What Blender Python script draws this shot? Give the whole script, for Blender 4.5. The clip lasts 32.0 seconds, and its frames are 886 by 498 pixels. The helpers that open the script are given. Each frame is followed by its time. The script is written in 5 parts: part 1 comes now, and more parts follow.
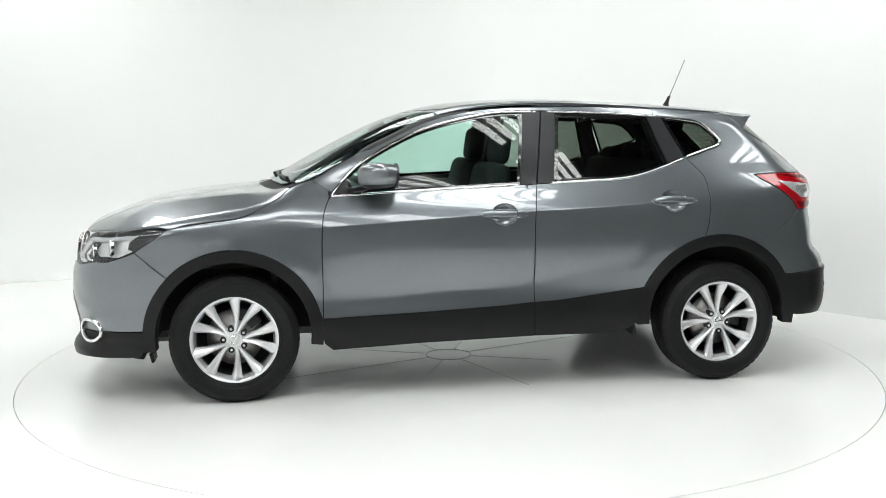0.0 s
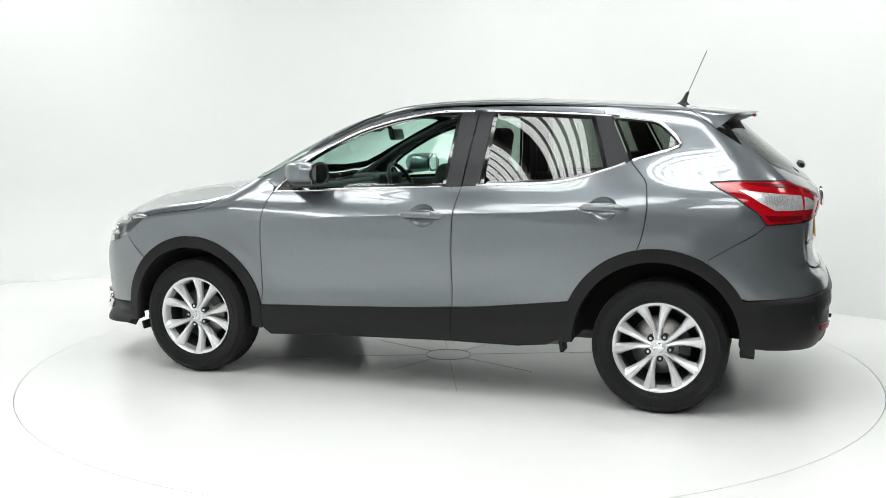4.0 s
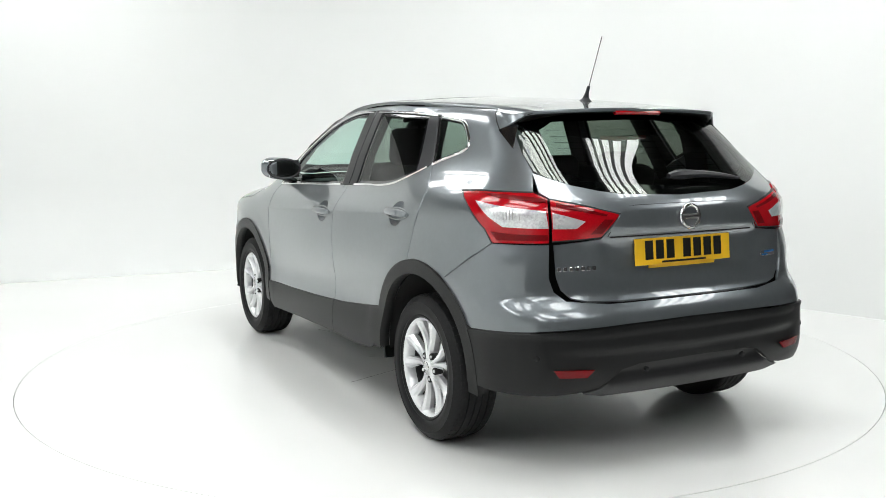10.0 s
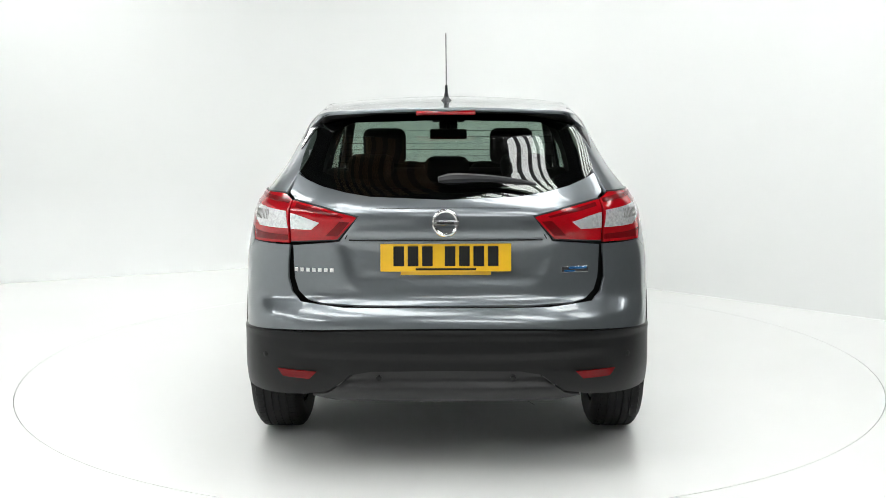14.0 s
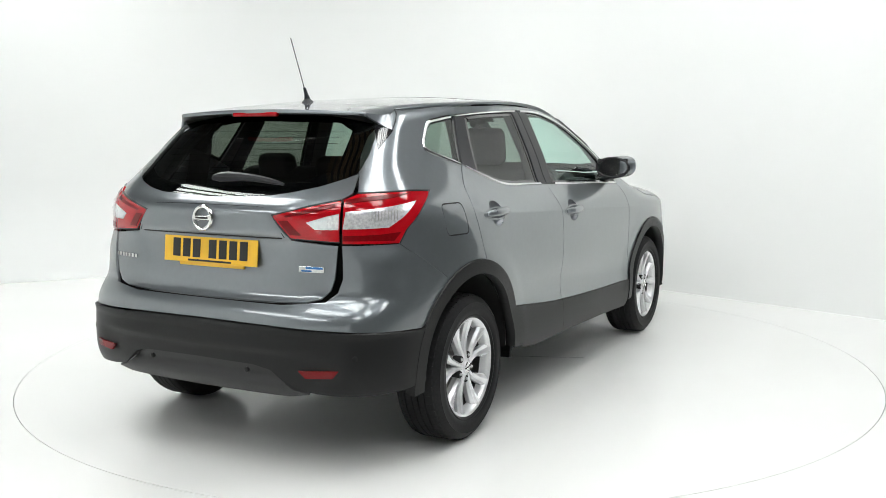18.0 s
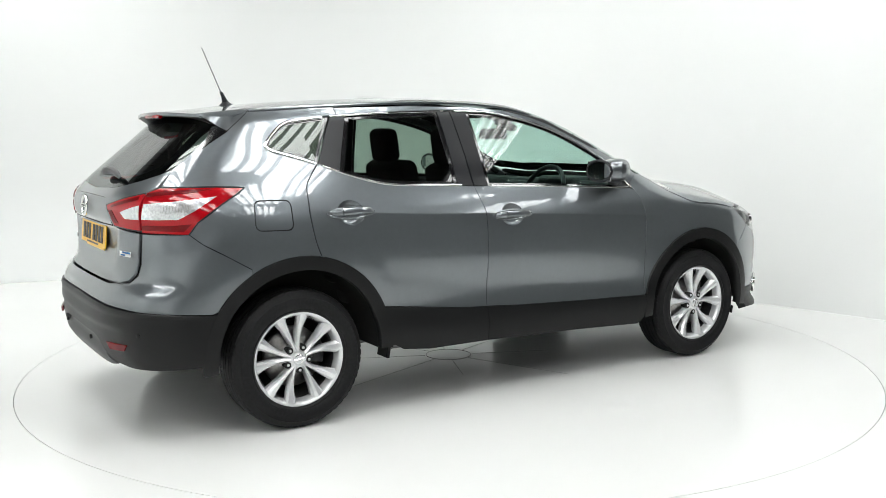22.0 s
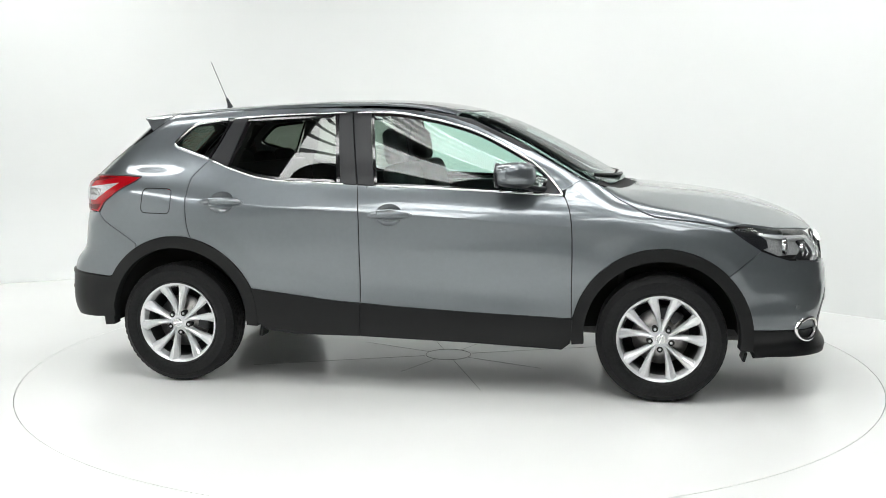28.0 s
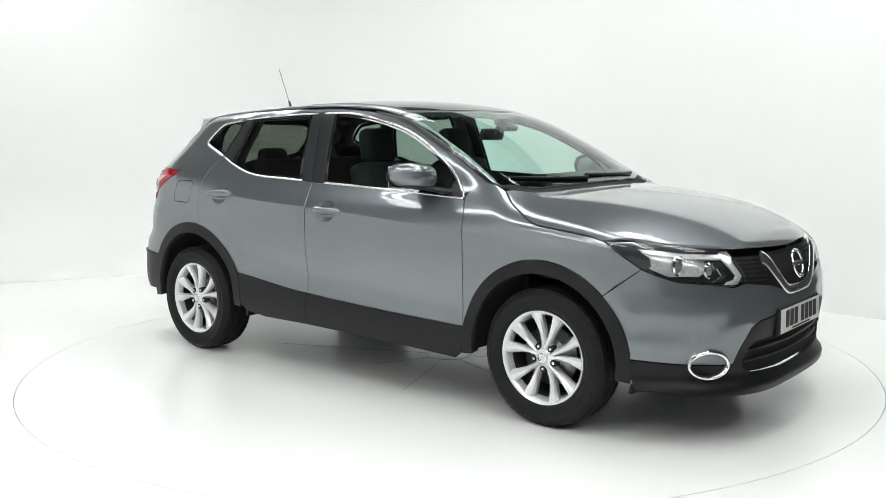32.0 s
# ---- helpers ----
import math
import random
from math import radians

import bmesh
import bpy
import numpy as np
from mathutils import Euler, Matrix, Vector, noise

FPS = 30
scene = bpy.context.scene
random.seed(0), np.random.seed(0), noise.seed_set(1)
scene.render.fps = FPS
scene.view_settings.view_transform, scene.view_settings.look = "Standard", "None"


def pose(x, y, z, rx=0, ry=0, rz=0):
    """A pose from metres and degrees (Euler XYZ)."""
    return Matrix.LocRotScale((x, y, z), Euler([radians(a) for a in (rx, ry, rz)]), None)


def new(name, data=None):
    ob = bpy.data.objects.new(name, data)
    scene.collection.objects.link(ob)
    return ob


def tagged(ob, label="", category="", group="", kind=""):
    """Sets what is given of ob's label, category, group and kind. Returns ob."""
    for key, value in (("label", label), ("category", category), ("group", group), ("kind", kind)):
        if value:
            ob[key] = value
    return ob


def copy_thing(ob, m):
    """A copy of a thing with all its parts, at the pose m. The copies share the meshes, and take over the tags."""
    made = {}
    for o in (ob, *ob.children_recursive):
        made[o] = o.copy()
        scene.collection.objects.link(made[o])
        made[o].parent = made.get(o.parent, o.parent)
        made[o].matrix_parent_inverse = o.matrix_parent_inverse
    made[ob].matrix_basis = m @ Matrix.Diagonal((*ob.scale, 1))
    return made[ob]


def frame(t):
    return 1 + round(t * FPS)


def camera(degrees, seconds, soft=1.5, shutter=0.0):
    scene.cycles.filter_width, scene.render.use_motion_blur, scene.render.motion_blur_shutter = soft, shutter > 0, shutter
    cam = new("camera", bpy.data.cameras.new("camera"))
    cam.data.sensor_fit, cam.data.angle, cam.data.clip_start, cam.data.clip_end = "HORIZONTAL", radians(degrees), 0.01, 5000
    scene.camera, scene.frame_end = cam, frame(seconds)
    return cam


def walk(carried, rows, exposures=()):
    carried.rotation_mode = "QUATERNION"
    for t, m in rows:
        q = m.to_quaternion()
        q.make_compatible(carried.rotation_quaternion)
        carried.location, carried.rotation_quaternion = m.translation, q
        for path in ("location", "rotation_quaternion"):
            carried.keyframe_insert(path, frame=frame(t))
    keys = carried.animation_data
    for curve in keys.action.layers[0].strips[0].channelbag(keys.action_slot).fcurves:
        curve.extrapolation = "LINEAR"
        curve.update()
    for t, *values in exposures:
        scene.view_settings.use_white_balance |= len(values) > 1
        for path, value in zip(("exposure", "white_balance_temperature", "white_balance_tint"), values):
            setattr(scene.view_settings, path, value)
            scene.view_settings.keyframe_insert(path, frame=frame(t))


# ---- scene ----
# ---- camera: one fixed tripod position ----
cam = camera(49.92, 32.0, soft=0.7)
EYE = pose(0, -5.8495, 1.4055, 90 - 7.188, 0, 0.304) @ pose(0, 0, 0, 0, 0, -0.26)
walk(cam, [(0, EYE), (32, EYE)])

# ---- light: the studio has no daylight, only its tube banks ----
world = bpy.data.worlds.new("studio_dark")
scene.world = world
world.use_nodes = True
world.node_tree.nodes["Background"].inputs[0].default_value = (0.9, 0.95, 1.0, 1)
world.node_tree.nodes["Background"].inputs[1].default_value = 0.03
scene.view_settings.exposure = 0.0
TUBE_POWER = 9.8


# ---- materials ----
def material(name, color, rough=0.5, metal=0.0, coat=0.0, grain=0.0, grain_size=40.0, bump=0.0, stain=0.0,
             stain_size=1.5, ior=1.5, emit=None, power=0.0):
    m = bpy.data.materials.new(name)
    m.use_nodes = True
    nt = m.node_tree
    b = nt.nodes["Principled BSDF"]
    b.inputs["Base Color"].default_value = (*color, 1)
    b.inputs["Roughness"].default_value = rough
    b.inputs["Metallic"].default_value = metal
    b.inputs["IOR"].default_value = ior
    b.inputs["Coat Weight"].default_value = coat
    b.inputs["Coat Roughness"].default_value = 0.018
    b.inputs["Coat IOR"].default_value = 1.62
    if emit:
        b.inputs["Emission Color"].default_value = (*emit, 1)
        b.inputs["Emission Strength"].default_value = power
    co = nt.nodes.new("ShaderNodeTexCoord")
    if grain or stain:
        last = None
        for amount, size, detail in ((grain, grain_size, 3), (stain, stain_size, 5)):
            if not amount:
                continue
            n = nt.nodes.new("ShaderNodeTexNoise")
            n.inputs["Scale"].default_value = size
            n.inputs["Detail"].default_value = detail
            nt.links.new(co.outputs["Object"], n.inputs["Vector"])
            r = nt.nodes.new("ShaderNodeMapRange")
            r.inputs["From Min"].default_value, r.inputs["From Max"].default_value = 0.3, 0.7
            r.inputs["To Min"].default_value, r.inputs["To Max"].default_value = 1 - amount, 1 + amount
            nt.links.new(n.outputs["Fac"], r.inputs["Value"])
            mix = nt.nodes.new("ShaderNodeVectorMath")
            mix.operation = "SCALE"
            if last is None:
                mix.inputs[0].default_value = color
            else:
                nt.links.new(last, mix.inputs[0])
            nt.links.new(r.outputs["Result"], mix.inputs["Scale"])
            last = mix.outputs["Vector"]
        nt.links.new(last, b.inputs["Base Color"])
    if bump:
        n = nt.nodes.new("ShaderNodeTexNoise")
        n.inputs["Scale"].default_value = grain_size
        n.inputs["Detail"].default_value = 4
        nt.links.new(co.outputs["Object"], n.inputs["Vector"])
        k = nt.nodes.new("ShaderNodeBump")
        k.inputs["Strength"].default_value = bump
        k.inputs["Distance"].default_value = 0.002
        nt.links.new(n.outputs["Fac"], k.inputs["Height"])
        nt.links.new(k.outputs["Normal"], b.inputs["Normal"])
    return m


def glass(name, color, rough=0.0, ior=1.45):
    m = bpy.data.materials.new(name)
    m.use_nodes = True
    nt = m.node_tree
    nt.nodes.remove(nt.nodes["Principled BSDF"])
    out = nt.nodes["Material Output"]
    clear = nt.nodes.new("ShaderNodeBsdfTransparent")
    clear.inputs[0].default_value = (*color, 1)
    gloss = nt.nodes.new("ShaderNodeBsdfGlossy")
    gloss.inputs["Roughness"].default_value = rough
    face = nt.nodes.new("ShaderNodeLayerWeight")
    face.inputs["Blend"].default_value = 0.5
    power = nt.nodes.new("ShaderNodeMath")
    power.operation = "POWER"
    power.inputs[1].default_value = 5.0
    nt.links.new(face.outputs["Facing"], power.inputs[0])
    f0 = ((ior - 1) / (ior + 1)) ** 2 * 1.5
    fres = nt.nodes.new("ShaderNodeMath")
    fres.operation = "MULTIPLY_ADD"
    fres.inputs[1].default_value = 1 - f0
    fres.inputs[2].default_value = f0
    nt.links.new(power.outputs[0], fres.inputs[0])
    mix = nt.nodes.new("ShaderNodeMixShader")
    nt.links.new(fres.outputs[0], mix.inputs[0])
    nt.links.new(clear.outputs[0], mix.inputs[1])
    nt.links.new(gloss.outputs[0], mix.inputs[2])
    nt.links.new(mix.outputs[0], out.inputs["Surface"])
    return m


PAINT = material("grey_metallic_paint", (0.178, 0.197, 0.212), 0.29, 0.68, 1.0, grain=0.02, grain_size=40, stain=0.03)
CLAD = material("black_grained_plastic", (0.008, 0.0083, 0.0085), 0.40, grain=0.15, grain_size=300, bump=0.2, ior=1.34)
GLOSSBLACK = material("gloss_black", (0.006, 0.006, 0.007), 0.12, 0, 0.6)
SATINBLACK = material("satin_black_pillar", (0.014, 0.0145, 0.017), 0.35, grain=0.08, grain_size=200, ior=1.4)
UNDER = material("grey_underbody", (0.10, 0.10, 0.10), 0.7, grain=0.3, grain_size=20, stain=0.3, stain_size=4)
# near black for black parts, and for shade put into gaps and hollows
DARK = material("black_parts_and_cavity_shade", (0.008, 0.008, 0.008), 0.8, grain=0.2)
EMBLEM = material("brushed_chrome", (0.82, 0.82, 0.82), 0.20, 1.0)
CHROME = material("chrome", (0.78, 0.78, 0.78), 0.09, 1.0)
ALLOY = material("silver_alloy", (0.80, 0.81, 0.82), 0.26, 0.5, 0.5, grain=0.03, grain_size=60)
STEEL = material("brake_steel", (0.30, 0.29, 0.28), 0.35, 1.0, grain=0.15, grain_size=60)
RUBBER = material("tyre_rubber", (0.0105, 0.0105, 0.011), 0.58, grain=0.2, grain_size=80, bump=0.2, ior=1.3)
TINT = glass("green_tinted_glass", (0.72, 0.90, 0.835))
PRIVACY = glass("dark_privacy_glass", (0.33, 0.372, 0.332), ior=1.5)
SCREEN = glass("windscreen_glass", (0.74, 0.90, 0.845))
LENS = glass("clear_lens", (0.94, 0.95, 0.95))
FRIT = material("black_glass_border", (0.004, 0.004, 0.005), 0.04, 0, 0.3)
CLOTH = material("black_seat_cloth", (0.012, 0.012, 0.013), 0.85, grain=0.25, grain_size=250, bump=0.3)
TRIMGREY = material("dark_cabin_plastic", (0.022, 0.022, 0.024), 0.6, grain=0.15, grain_size=120)
RED = material("red_lens", (0.40, 0.003, 0.008), 0.10, 0, 0.25, grain=0.10, grain_size=160)
REDDEEP = material("deep_red_lens", (0.15, 0.002, 0.004), 0.2, 0, 0.0, grain=0.1, grain_size=160, ior=1.35)
LAMPWHITE = material("clear_lamp_reflector", (0.76, 0.76, 0.77), 0.20, 0.45, 0.9, grain=0.22, grain_size=90, bump=0.3)
LAMPCHROME = material("lamp_chrome_housing", (0.80, 0.81, 0.82), 0.22, 0.5, 0.3, grain=0.08, grain_size=60, bump=0.12)
SKID = material("grey_skid_plastic", (0.016, 0.016, 0.017), 0.40, grain=0.12, grain_size=200, bump=0.15)
# silver barrel darkened in colour for the shade behind the spokes
BARREL = material("shaded_alloy_barrel", (0.05, 0.05, 0.052), 0.45, 0.5, grain=0.1, grain_size=50)
LENSGREY = material("projector_glass", (0.25, 0.26, 0.27), 0.05, 0.4, 1.0)
YELLOW = material("yellow_plate", (0.86, 0.50, 0.02), 0.35, 0, 0.3, stain=0.03, stain_size=20)
PLATEWHITE = material("white_plate", (0.80, 0.80, 0.77), 0.35, 0, 0.3, stain=0.03, stain_size=20)
INK = material("black_ink", (0.006, 0.006, 0.006), 0.4)
BLUE = material("blue_badge", (0.03, 0.16, 0.42), 0.25, 0.3, 0.5)
FLOORWHITE = material("white_gloss_floor", (0.875, 0.878, 0.862), 0.20, 0, 0, stain=0.018, stain_size=0.8)
WALLWHITE = material("white_painted_wall", (0.82, 0.83, 0.82), 0.75, stain=0.012, stain_size=0.5)
SEAM = material("grey_floor_seam", (0.30, 0.30, 0.29), 0.7, grain=0.4, grain_size=30)
SHEDWALL = material("dim_shed_wall", (0.12, 0.12, 0.12), 0.8, stain=0.25, stain_size=0.7)
# near-black colour stands in for the ceiling's lack of light
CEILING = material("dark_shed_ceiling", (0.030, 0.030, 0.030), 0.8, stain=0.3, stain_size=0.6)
BROWN = material("brown_boards", (0.20, 0.12, 0.06), 0.6, stain=0.3, stain_size=1.2, grain=0.2, grain_size=12)
TUBE = material("lit_tube", (0.9, 0.9, 0.9), 0.5, emit=(0.965, 0.985, 0.975), power=TUBE_POWER)
SHEDFLOOR = material("dark_shed_floor", (0.07, 0.07, 0.07), 0.6, stain=0.3, stain_size=0.7)
CASING = material("dark_lamp_casing", (0.05, 0.05, 0.05), 0.4, grain=0.05)


# ---- mesh helpers ----
def mesh_part(name, verts, faces, mat, parent=None, label="", normals=None, smooth=True):
    me = bpy.data.meshes.new(name)
    me.from_pydata([tuple(v) for v in verts], [], [tuple(f) for f in faces])
    me.polygons.foreach_set("use_smooth", [smooth] * len(me.polygons))
    me.materials.append(mat)
    me.update()
    if normals is not None:
        me.normals_split_custom_set_from_vertices([tuple(n) for n in normals])
    ob = new(name, me)
    if parent:
        ob.parent = parent
    if label:
        tagged(ob, label)
    return ob


def part(name, bm, mat, parent=None, label="", smooth=False, sharp=35):
    me = bpy.data.meshes.new(name)
    bmesh.ops.recalc_face_normals(bm, faces=bm.faces[:])
    bm.to_mesh(me)
    bm.free()
    if smooth:
        me.polygons.foreach_set("use_smooth", [True] * len(me.polygons))
        me.set_sharp_from_angle(angle=radians(sharp))
    me.materials.append(mat)
    ob = new(name, me)
    if parent:
        ob.parent = parent
    if label:
        tagged(ob, label)
    return ob


def block(size, at=(0, 0, 0), turn=(0, 0, 0), bevel=0.0, seg=2):
    bm = bmesh.new()
    bmesh.ops.create_cube(bm, size=1)
    bm.transform(Matrix.Diagonal((*size, 1)))
    if bevel:
        bmesh.ops.bevel(bm, geom=bm.edges[:], offset=bevel, segments=seg, affect="EDGES", profile=0.5)
    bm.transform(pose(*at, *turn))
    return bm


def joined(*bms):
    out = bmesh.new()
    for bm in bms:
        me = bpy.data.meshes.new("tmp")
        bm.to_mesh(me)
        bm.free()
        out.from_mesh(me)
        bpy.data.meshes.remove(me)
    return out


def lathe(profile, n=48, a0=0.0, a1=360.0):
    """Turns (radius, y) round the y axis."""
    full = abs(a1 - a0) >= 359.9
    m = n if full else n + 1
    verts, faces = [], []
    for i in range(m):
        a = radians(a0 + (a1 - a0) * i / n)
        for r, y in profile:
            verts.append((r * math.cos(a), y, r * math.sin(a)))
    k = len(profile)
    for i in range(n):
        j = (i + 1) % m
        for q in range(k - 1):
            faces.append((i * k + q, i * k + q + 1, j * k + q + 1, j * k + q))
    return verts, faces


def lathe_bm(profile, n=48, a0=0.0, a1=360.0):
    bm = bmesh.new()
    v, f = lathe(profile, n, a0, a1)
    vs = [bm.verts.new(c) for c in v]
    for q in f:
        if len({v[i] for i in q}) > 2:
            try:
                bm.faces.new([vs[i] for i in q])
            except ValueError:
                pass
    bmesh.ops.remove_doubles(bm, verts=bm.verts[:], dist=1e-6)
    return bm


def sweep(points, radius, n=8, normals=None, flat=1.0, closed=False, taper=None):
    """A rod along points; with normals its section is flat times as high as wide."""
    pts = [Vector(p) for p in points]
    bm = bmesh.new()
    rings = []
    m = len(pts)
    for i, p in enumerate(pts):
        a, b = (pts[(i - 1) % m], pts[(i + 1) % m]) if closed else (pts[max(i - 1, 0)], pts[min(i + 1, m - 1)])
        d = (b - a).normalized()
        up = Vector(normals[i]) if normals is not None else Vector((0, 0, 1)) if abs(d.z) < 0.9 else Vector((1, 0, 0))
        side = d.cross(up).normalized()
        up = side.cross(d).normalized()
        r = radius * (taper[i] if taper else 1)
        rings.append([bm.verts.new(p + side * r * math.cos(2 * math.pi * k / n) + up * r * flat * math.sin(2 * math.pi * k / n))
                      for k in range(n)])
    for i in range(m if closed else m - 1):
        A, B = rings[i], rings[(i + 1) % m]
        for k in range(n):
            bm.faces.new((A[k], A[(k + 1) % n], B[(k + 1) % n], B[k]))
    if not closed:
        bm.faces.new(rings[0])
        bm.faces.new(rings[-1])
    return bm


# ---- the body's form: four sheets that meet in rounded corners ----
class Spline:
    """Natural cubic through knots; basis() gives the weights of the knots, linear beyond the ends."""

    def __init__(self, xs):
        self.x = np.array(xs, float)
        n = len(xs)
        h = np.diff(self.x)
        A = np.eye(n)
        B = np.zeros((n, n))
        for i in range(1, n - 1):
            A[i, i - 1:i + 2] = h[i - 1], 2 * (h[i - 1] + h[i]), h[i]
            B[i, i - 1:i + 2] = 6 / h[i - 1], -6 / h[i - 1] - 6 / h[i], 6 / h[i]
        self.M = np.linalg.solve(A, B)

    def basis(self, q):
        q = np.asarray(q, float)
        c = np.clip(q, self.x[0], self.x[-1])
        i = np.clip(np.searchsorted(self.x, c) - 1, 0, len(self.x) - 2)
        h = self.x[i + 1] - self.x[i]
        a, b = (self.x[i + 1] - c) / h, (c - self.x[i]) / h
        W = ((a ** 3 - a) * h * h / 6)[:, None] * self.M[i] + ((b ** 3 - b) * h * h / 6)[:, None] * self.M[i + 1]
        r = np.arange(len(q))
        W[r, i] += a
        W[r, i + 1] += b
        return W


class Curve:
    def __init__(self, *knots):
        k = sorted(knots)
        self.s = Spline([a for a, b in k])
        self.y = np.array([b for a, b in k])

    def __call__(self, q):
        q = np.asarray(q, float)
        return (self.s.basis(q.ravel()) @ self.y).reshape(q.shape)


LEVELS = (0.16, 0.30, 0.42, 0.52, 0.65, 0.78, 0.90, 1.00, 1.10, 1.22, 1.36, 1.50)
STATIONS = {}


def station(x, *half_widths):
    STATIONS[x] = half_widths


station(2.30, .66, .72, .72, .73, .74, .74, .72, .70, .66, .60, .52, .42)
station(1.95, .77, .815, .82, .82, .82, .82, .80, .77, .73, .66, .58, .48)
station(1.65, .83, .870, .875, .873, .874, .873, .862, .82, .765, .70, .62, .52)
station(1.32, .85, .885, .892, .890, .892, .891, .882, .845, .778, .72, .65, .56)
station(0.85, .845, .880, .885, .876, .883, .889, .884, .852, .778, .728, .655, .57)
station(0.30, .845, .880, .885, .872, .882, .892, .887, .858, .795, .748, .688, .625)
station(-0.30, .845, .880, .886, .874, .884, .893, .889, .866, .805, .762, .710, .652)
station(-0.90, .845, .880, .888, .880, .889, .896, .890, .868, .818, .760, .700, .640)
station(-1.30, .845, .878, .885, .886, .891, .895, .889, .871, .828, .746, .666, .602)
station(-1.60, .825, .860, .868, .868, .870, .873, .868, .852, .815, .722, .640, .566)
station(-1.90, .78, .815, .828, .828, .830, .830, .822, .803, .772, .690, .602, .515)
station(-2.25, .72, .75, .76, .76, .76, .75, .73, .70, .68, .62, .53, .44)
SX, SZ = Spline(sorted(STATIONS)), Spline(LEVELS)
HALF = np.array([STATIONS[x] for x in sorted(STATIONS)])

TOP = Curve((2.45, 0.60), (2.28, 0.76), (2.166, 0.868), (2.04, 0.941), (1.863, 1.006), (1.60, 1.058), (1.425, 1.079), (1.28, 1.091),
            (1.17, 1.108), (1.06, 1.163), (0.90, 1.255), (0.726, 1.346), (0.552, 1.430), (0.379, 1.494), (0.207, 1.540), (0.0, 1.567),
            (-0.30, 1.580), (-0.65, 1.575), (-1.0, 1.559), (-1.34, 1.534), (-1.60, 1.506), (-1.85, 1.485), (-2.2, 1.46))
CROWN = Curve((2.3, 0.06), (1.9, 0.06), (1.5, 0.06), (1.2, 0.06), (1.0, 0.05), (0.6, 0.045), (0.2, 0.06), (-0.6, 0.09), (-1.5, 0.10), (-2.2, 0.10))
NOSE = Curve((0.10, 1.92), (0.16, 2.06), (0.20, 2.165), (0.25, 2.205), (0.36, 2.195), (0.50, 2.21), (0.60, 2.215), (0.68, 2.205),
             (0.76, 2.185), (0.84, 2.16), (0.92, 2.13), (1.1, 2.03))
TAIL = Curve((0.14, -1.86), (0.22, -1.98), (0.30, -2.066), (0.38, -2.118), (0.45, -2.130), (0.54, -2.127), (0.60, -2.122), (0.645, -2.113), (0.675, -2.098),
             (0.70, -2.078), (0.725, -2.057), (0.77, -2.042), (0.86, -2.038), (0.95, -2.046), (1.04, -2.056), (1.10, -2.036), (1.15, -1.985), (1.25, -1.865),
             (1.35, -1.745), (1.48, -1.600), (1.6, -1.48))


def smax(a, b, k):
    h = np.maximum(k - np.abs(a - b), 0) / k
    return np.maximum(a, b) + h * h * k * 0.25


def half_width(x, z):
    return np.einsum("ni,ij,nj->n", SX.basis(x), HALF, SZ.basis(z))


SHOULDER = Curve((1.0, 0.895), (0.76, 0.910), (0.34, 0.936), (-0.28, 0.970), (-0.70, 0.990), (-1.2, 1.030))
SCOOP = Curve((1.0, 0.455), (0.80, 0.472), (0.54, 0.500), (0.24, 0.535), (-0.25, 0.576), (-0.69, 0.648), (-0.90, 0.680))
RIDGE = Curve((0.9, 0.66), (1.05, 0.62), (1.3, 0.56), (1.6, 0.50), (1.9, 0.43), (2.2, 0.35))


def soft(t):
    return 1 / (1 + np.exp(-np.clip(t, -40, 40)))


def creases(x, z):
    """Pressed lines of the doors and wings: the shoulder ridge, the scoop over the sill, the lips round the arches."""
    d = z - SHOULDER(x)
    fade = soft((x + 1.15) / 0.05) * soft((0.98 - x) / 0.06)
    ridge = 0.0065 * np.exp(-np.sqrt(d * d + 1.5e-6) / 0.042) * fade
    g = z - SCOOP(x)
    scoop = 0.0055 * soft(-g / 0.016) * soft((x + 0.86) / 0.05) * soft((0.86 - x) / 0.04) - 0.004 * np.exp(-(g / 0.07) ** 2) * soft((x + 0.8) / 0.1) * soft((0.84 - x) / 0.06)
    r = np.hypot(x - 1.323, z - 0.345)
    lip = 0.006 * soft((0.54 - r) / 0.016) * soft((z - 0.35) / 0.05)
    r = np.hypot(x + 1.305, z - 0.355)
    lip += 0.005 * soft((0.555 - r) / 0.018) * soft((z - 0.4) / 0.05)
    return ridge + scoop + lip


def form(p, tail=True):
    """Below zero inside the body; without its tail the roof runs on to the spoiler's edge."""
    x, y, z = p[:, 0], np.abs(p[:, 1]), p[:, 2]
    side = y - half_width(x, z) - creases(x, z)
    y4 = y ** 4
    ends = smax(x - NOSE(z) + 0.72 * y4, TAIL(z) + (0.37 + 0.19 * soft((z - 0.92) / 0.03)) * y4 - x, 0.05)
    fall = 0.016 * np.logaddexp(0, (y - RIDGE(x)) / 0.016) * 0.15 * soft((x - 1.06) / 0.03)
    foot = 0.018 * np.exp(-((x + 0.20 * y * y - 1.16) / 0.13) ** 2) * soft((y - 0.64) / 0.03)
    top = z - TOP(x + 0.20 * y * y) + CROWN(x) * y * y + fall - foot
    return smax(smax(side, ends, 0.12) if tail else side, top, 0.085 - 0.035 * soft((x - 1.2) / 0.06))


def slope(p, tail=True):
    g = np.zeros_like(p)
    for k in range(3):
        d = np.zeros(3)
        d[k] = 0.003
        g[:, k] = form(p + d, tail) - form(p - d, tail)
    return g / np.linalg.norm(g, axis=1)[:, None]


AXIS = {"CF": 1.1, "CR": -1.1}


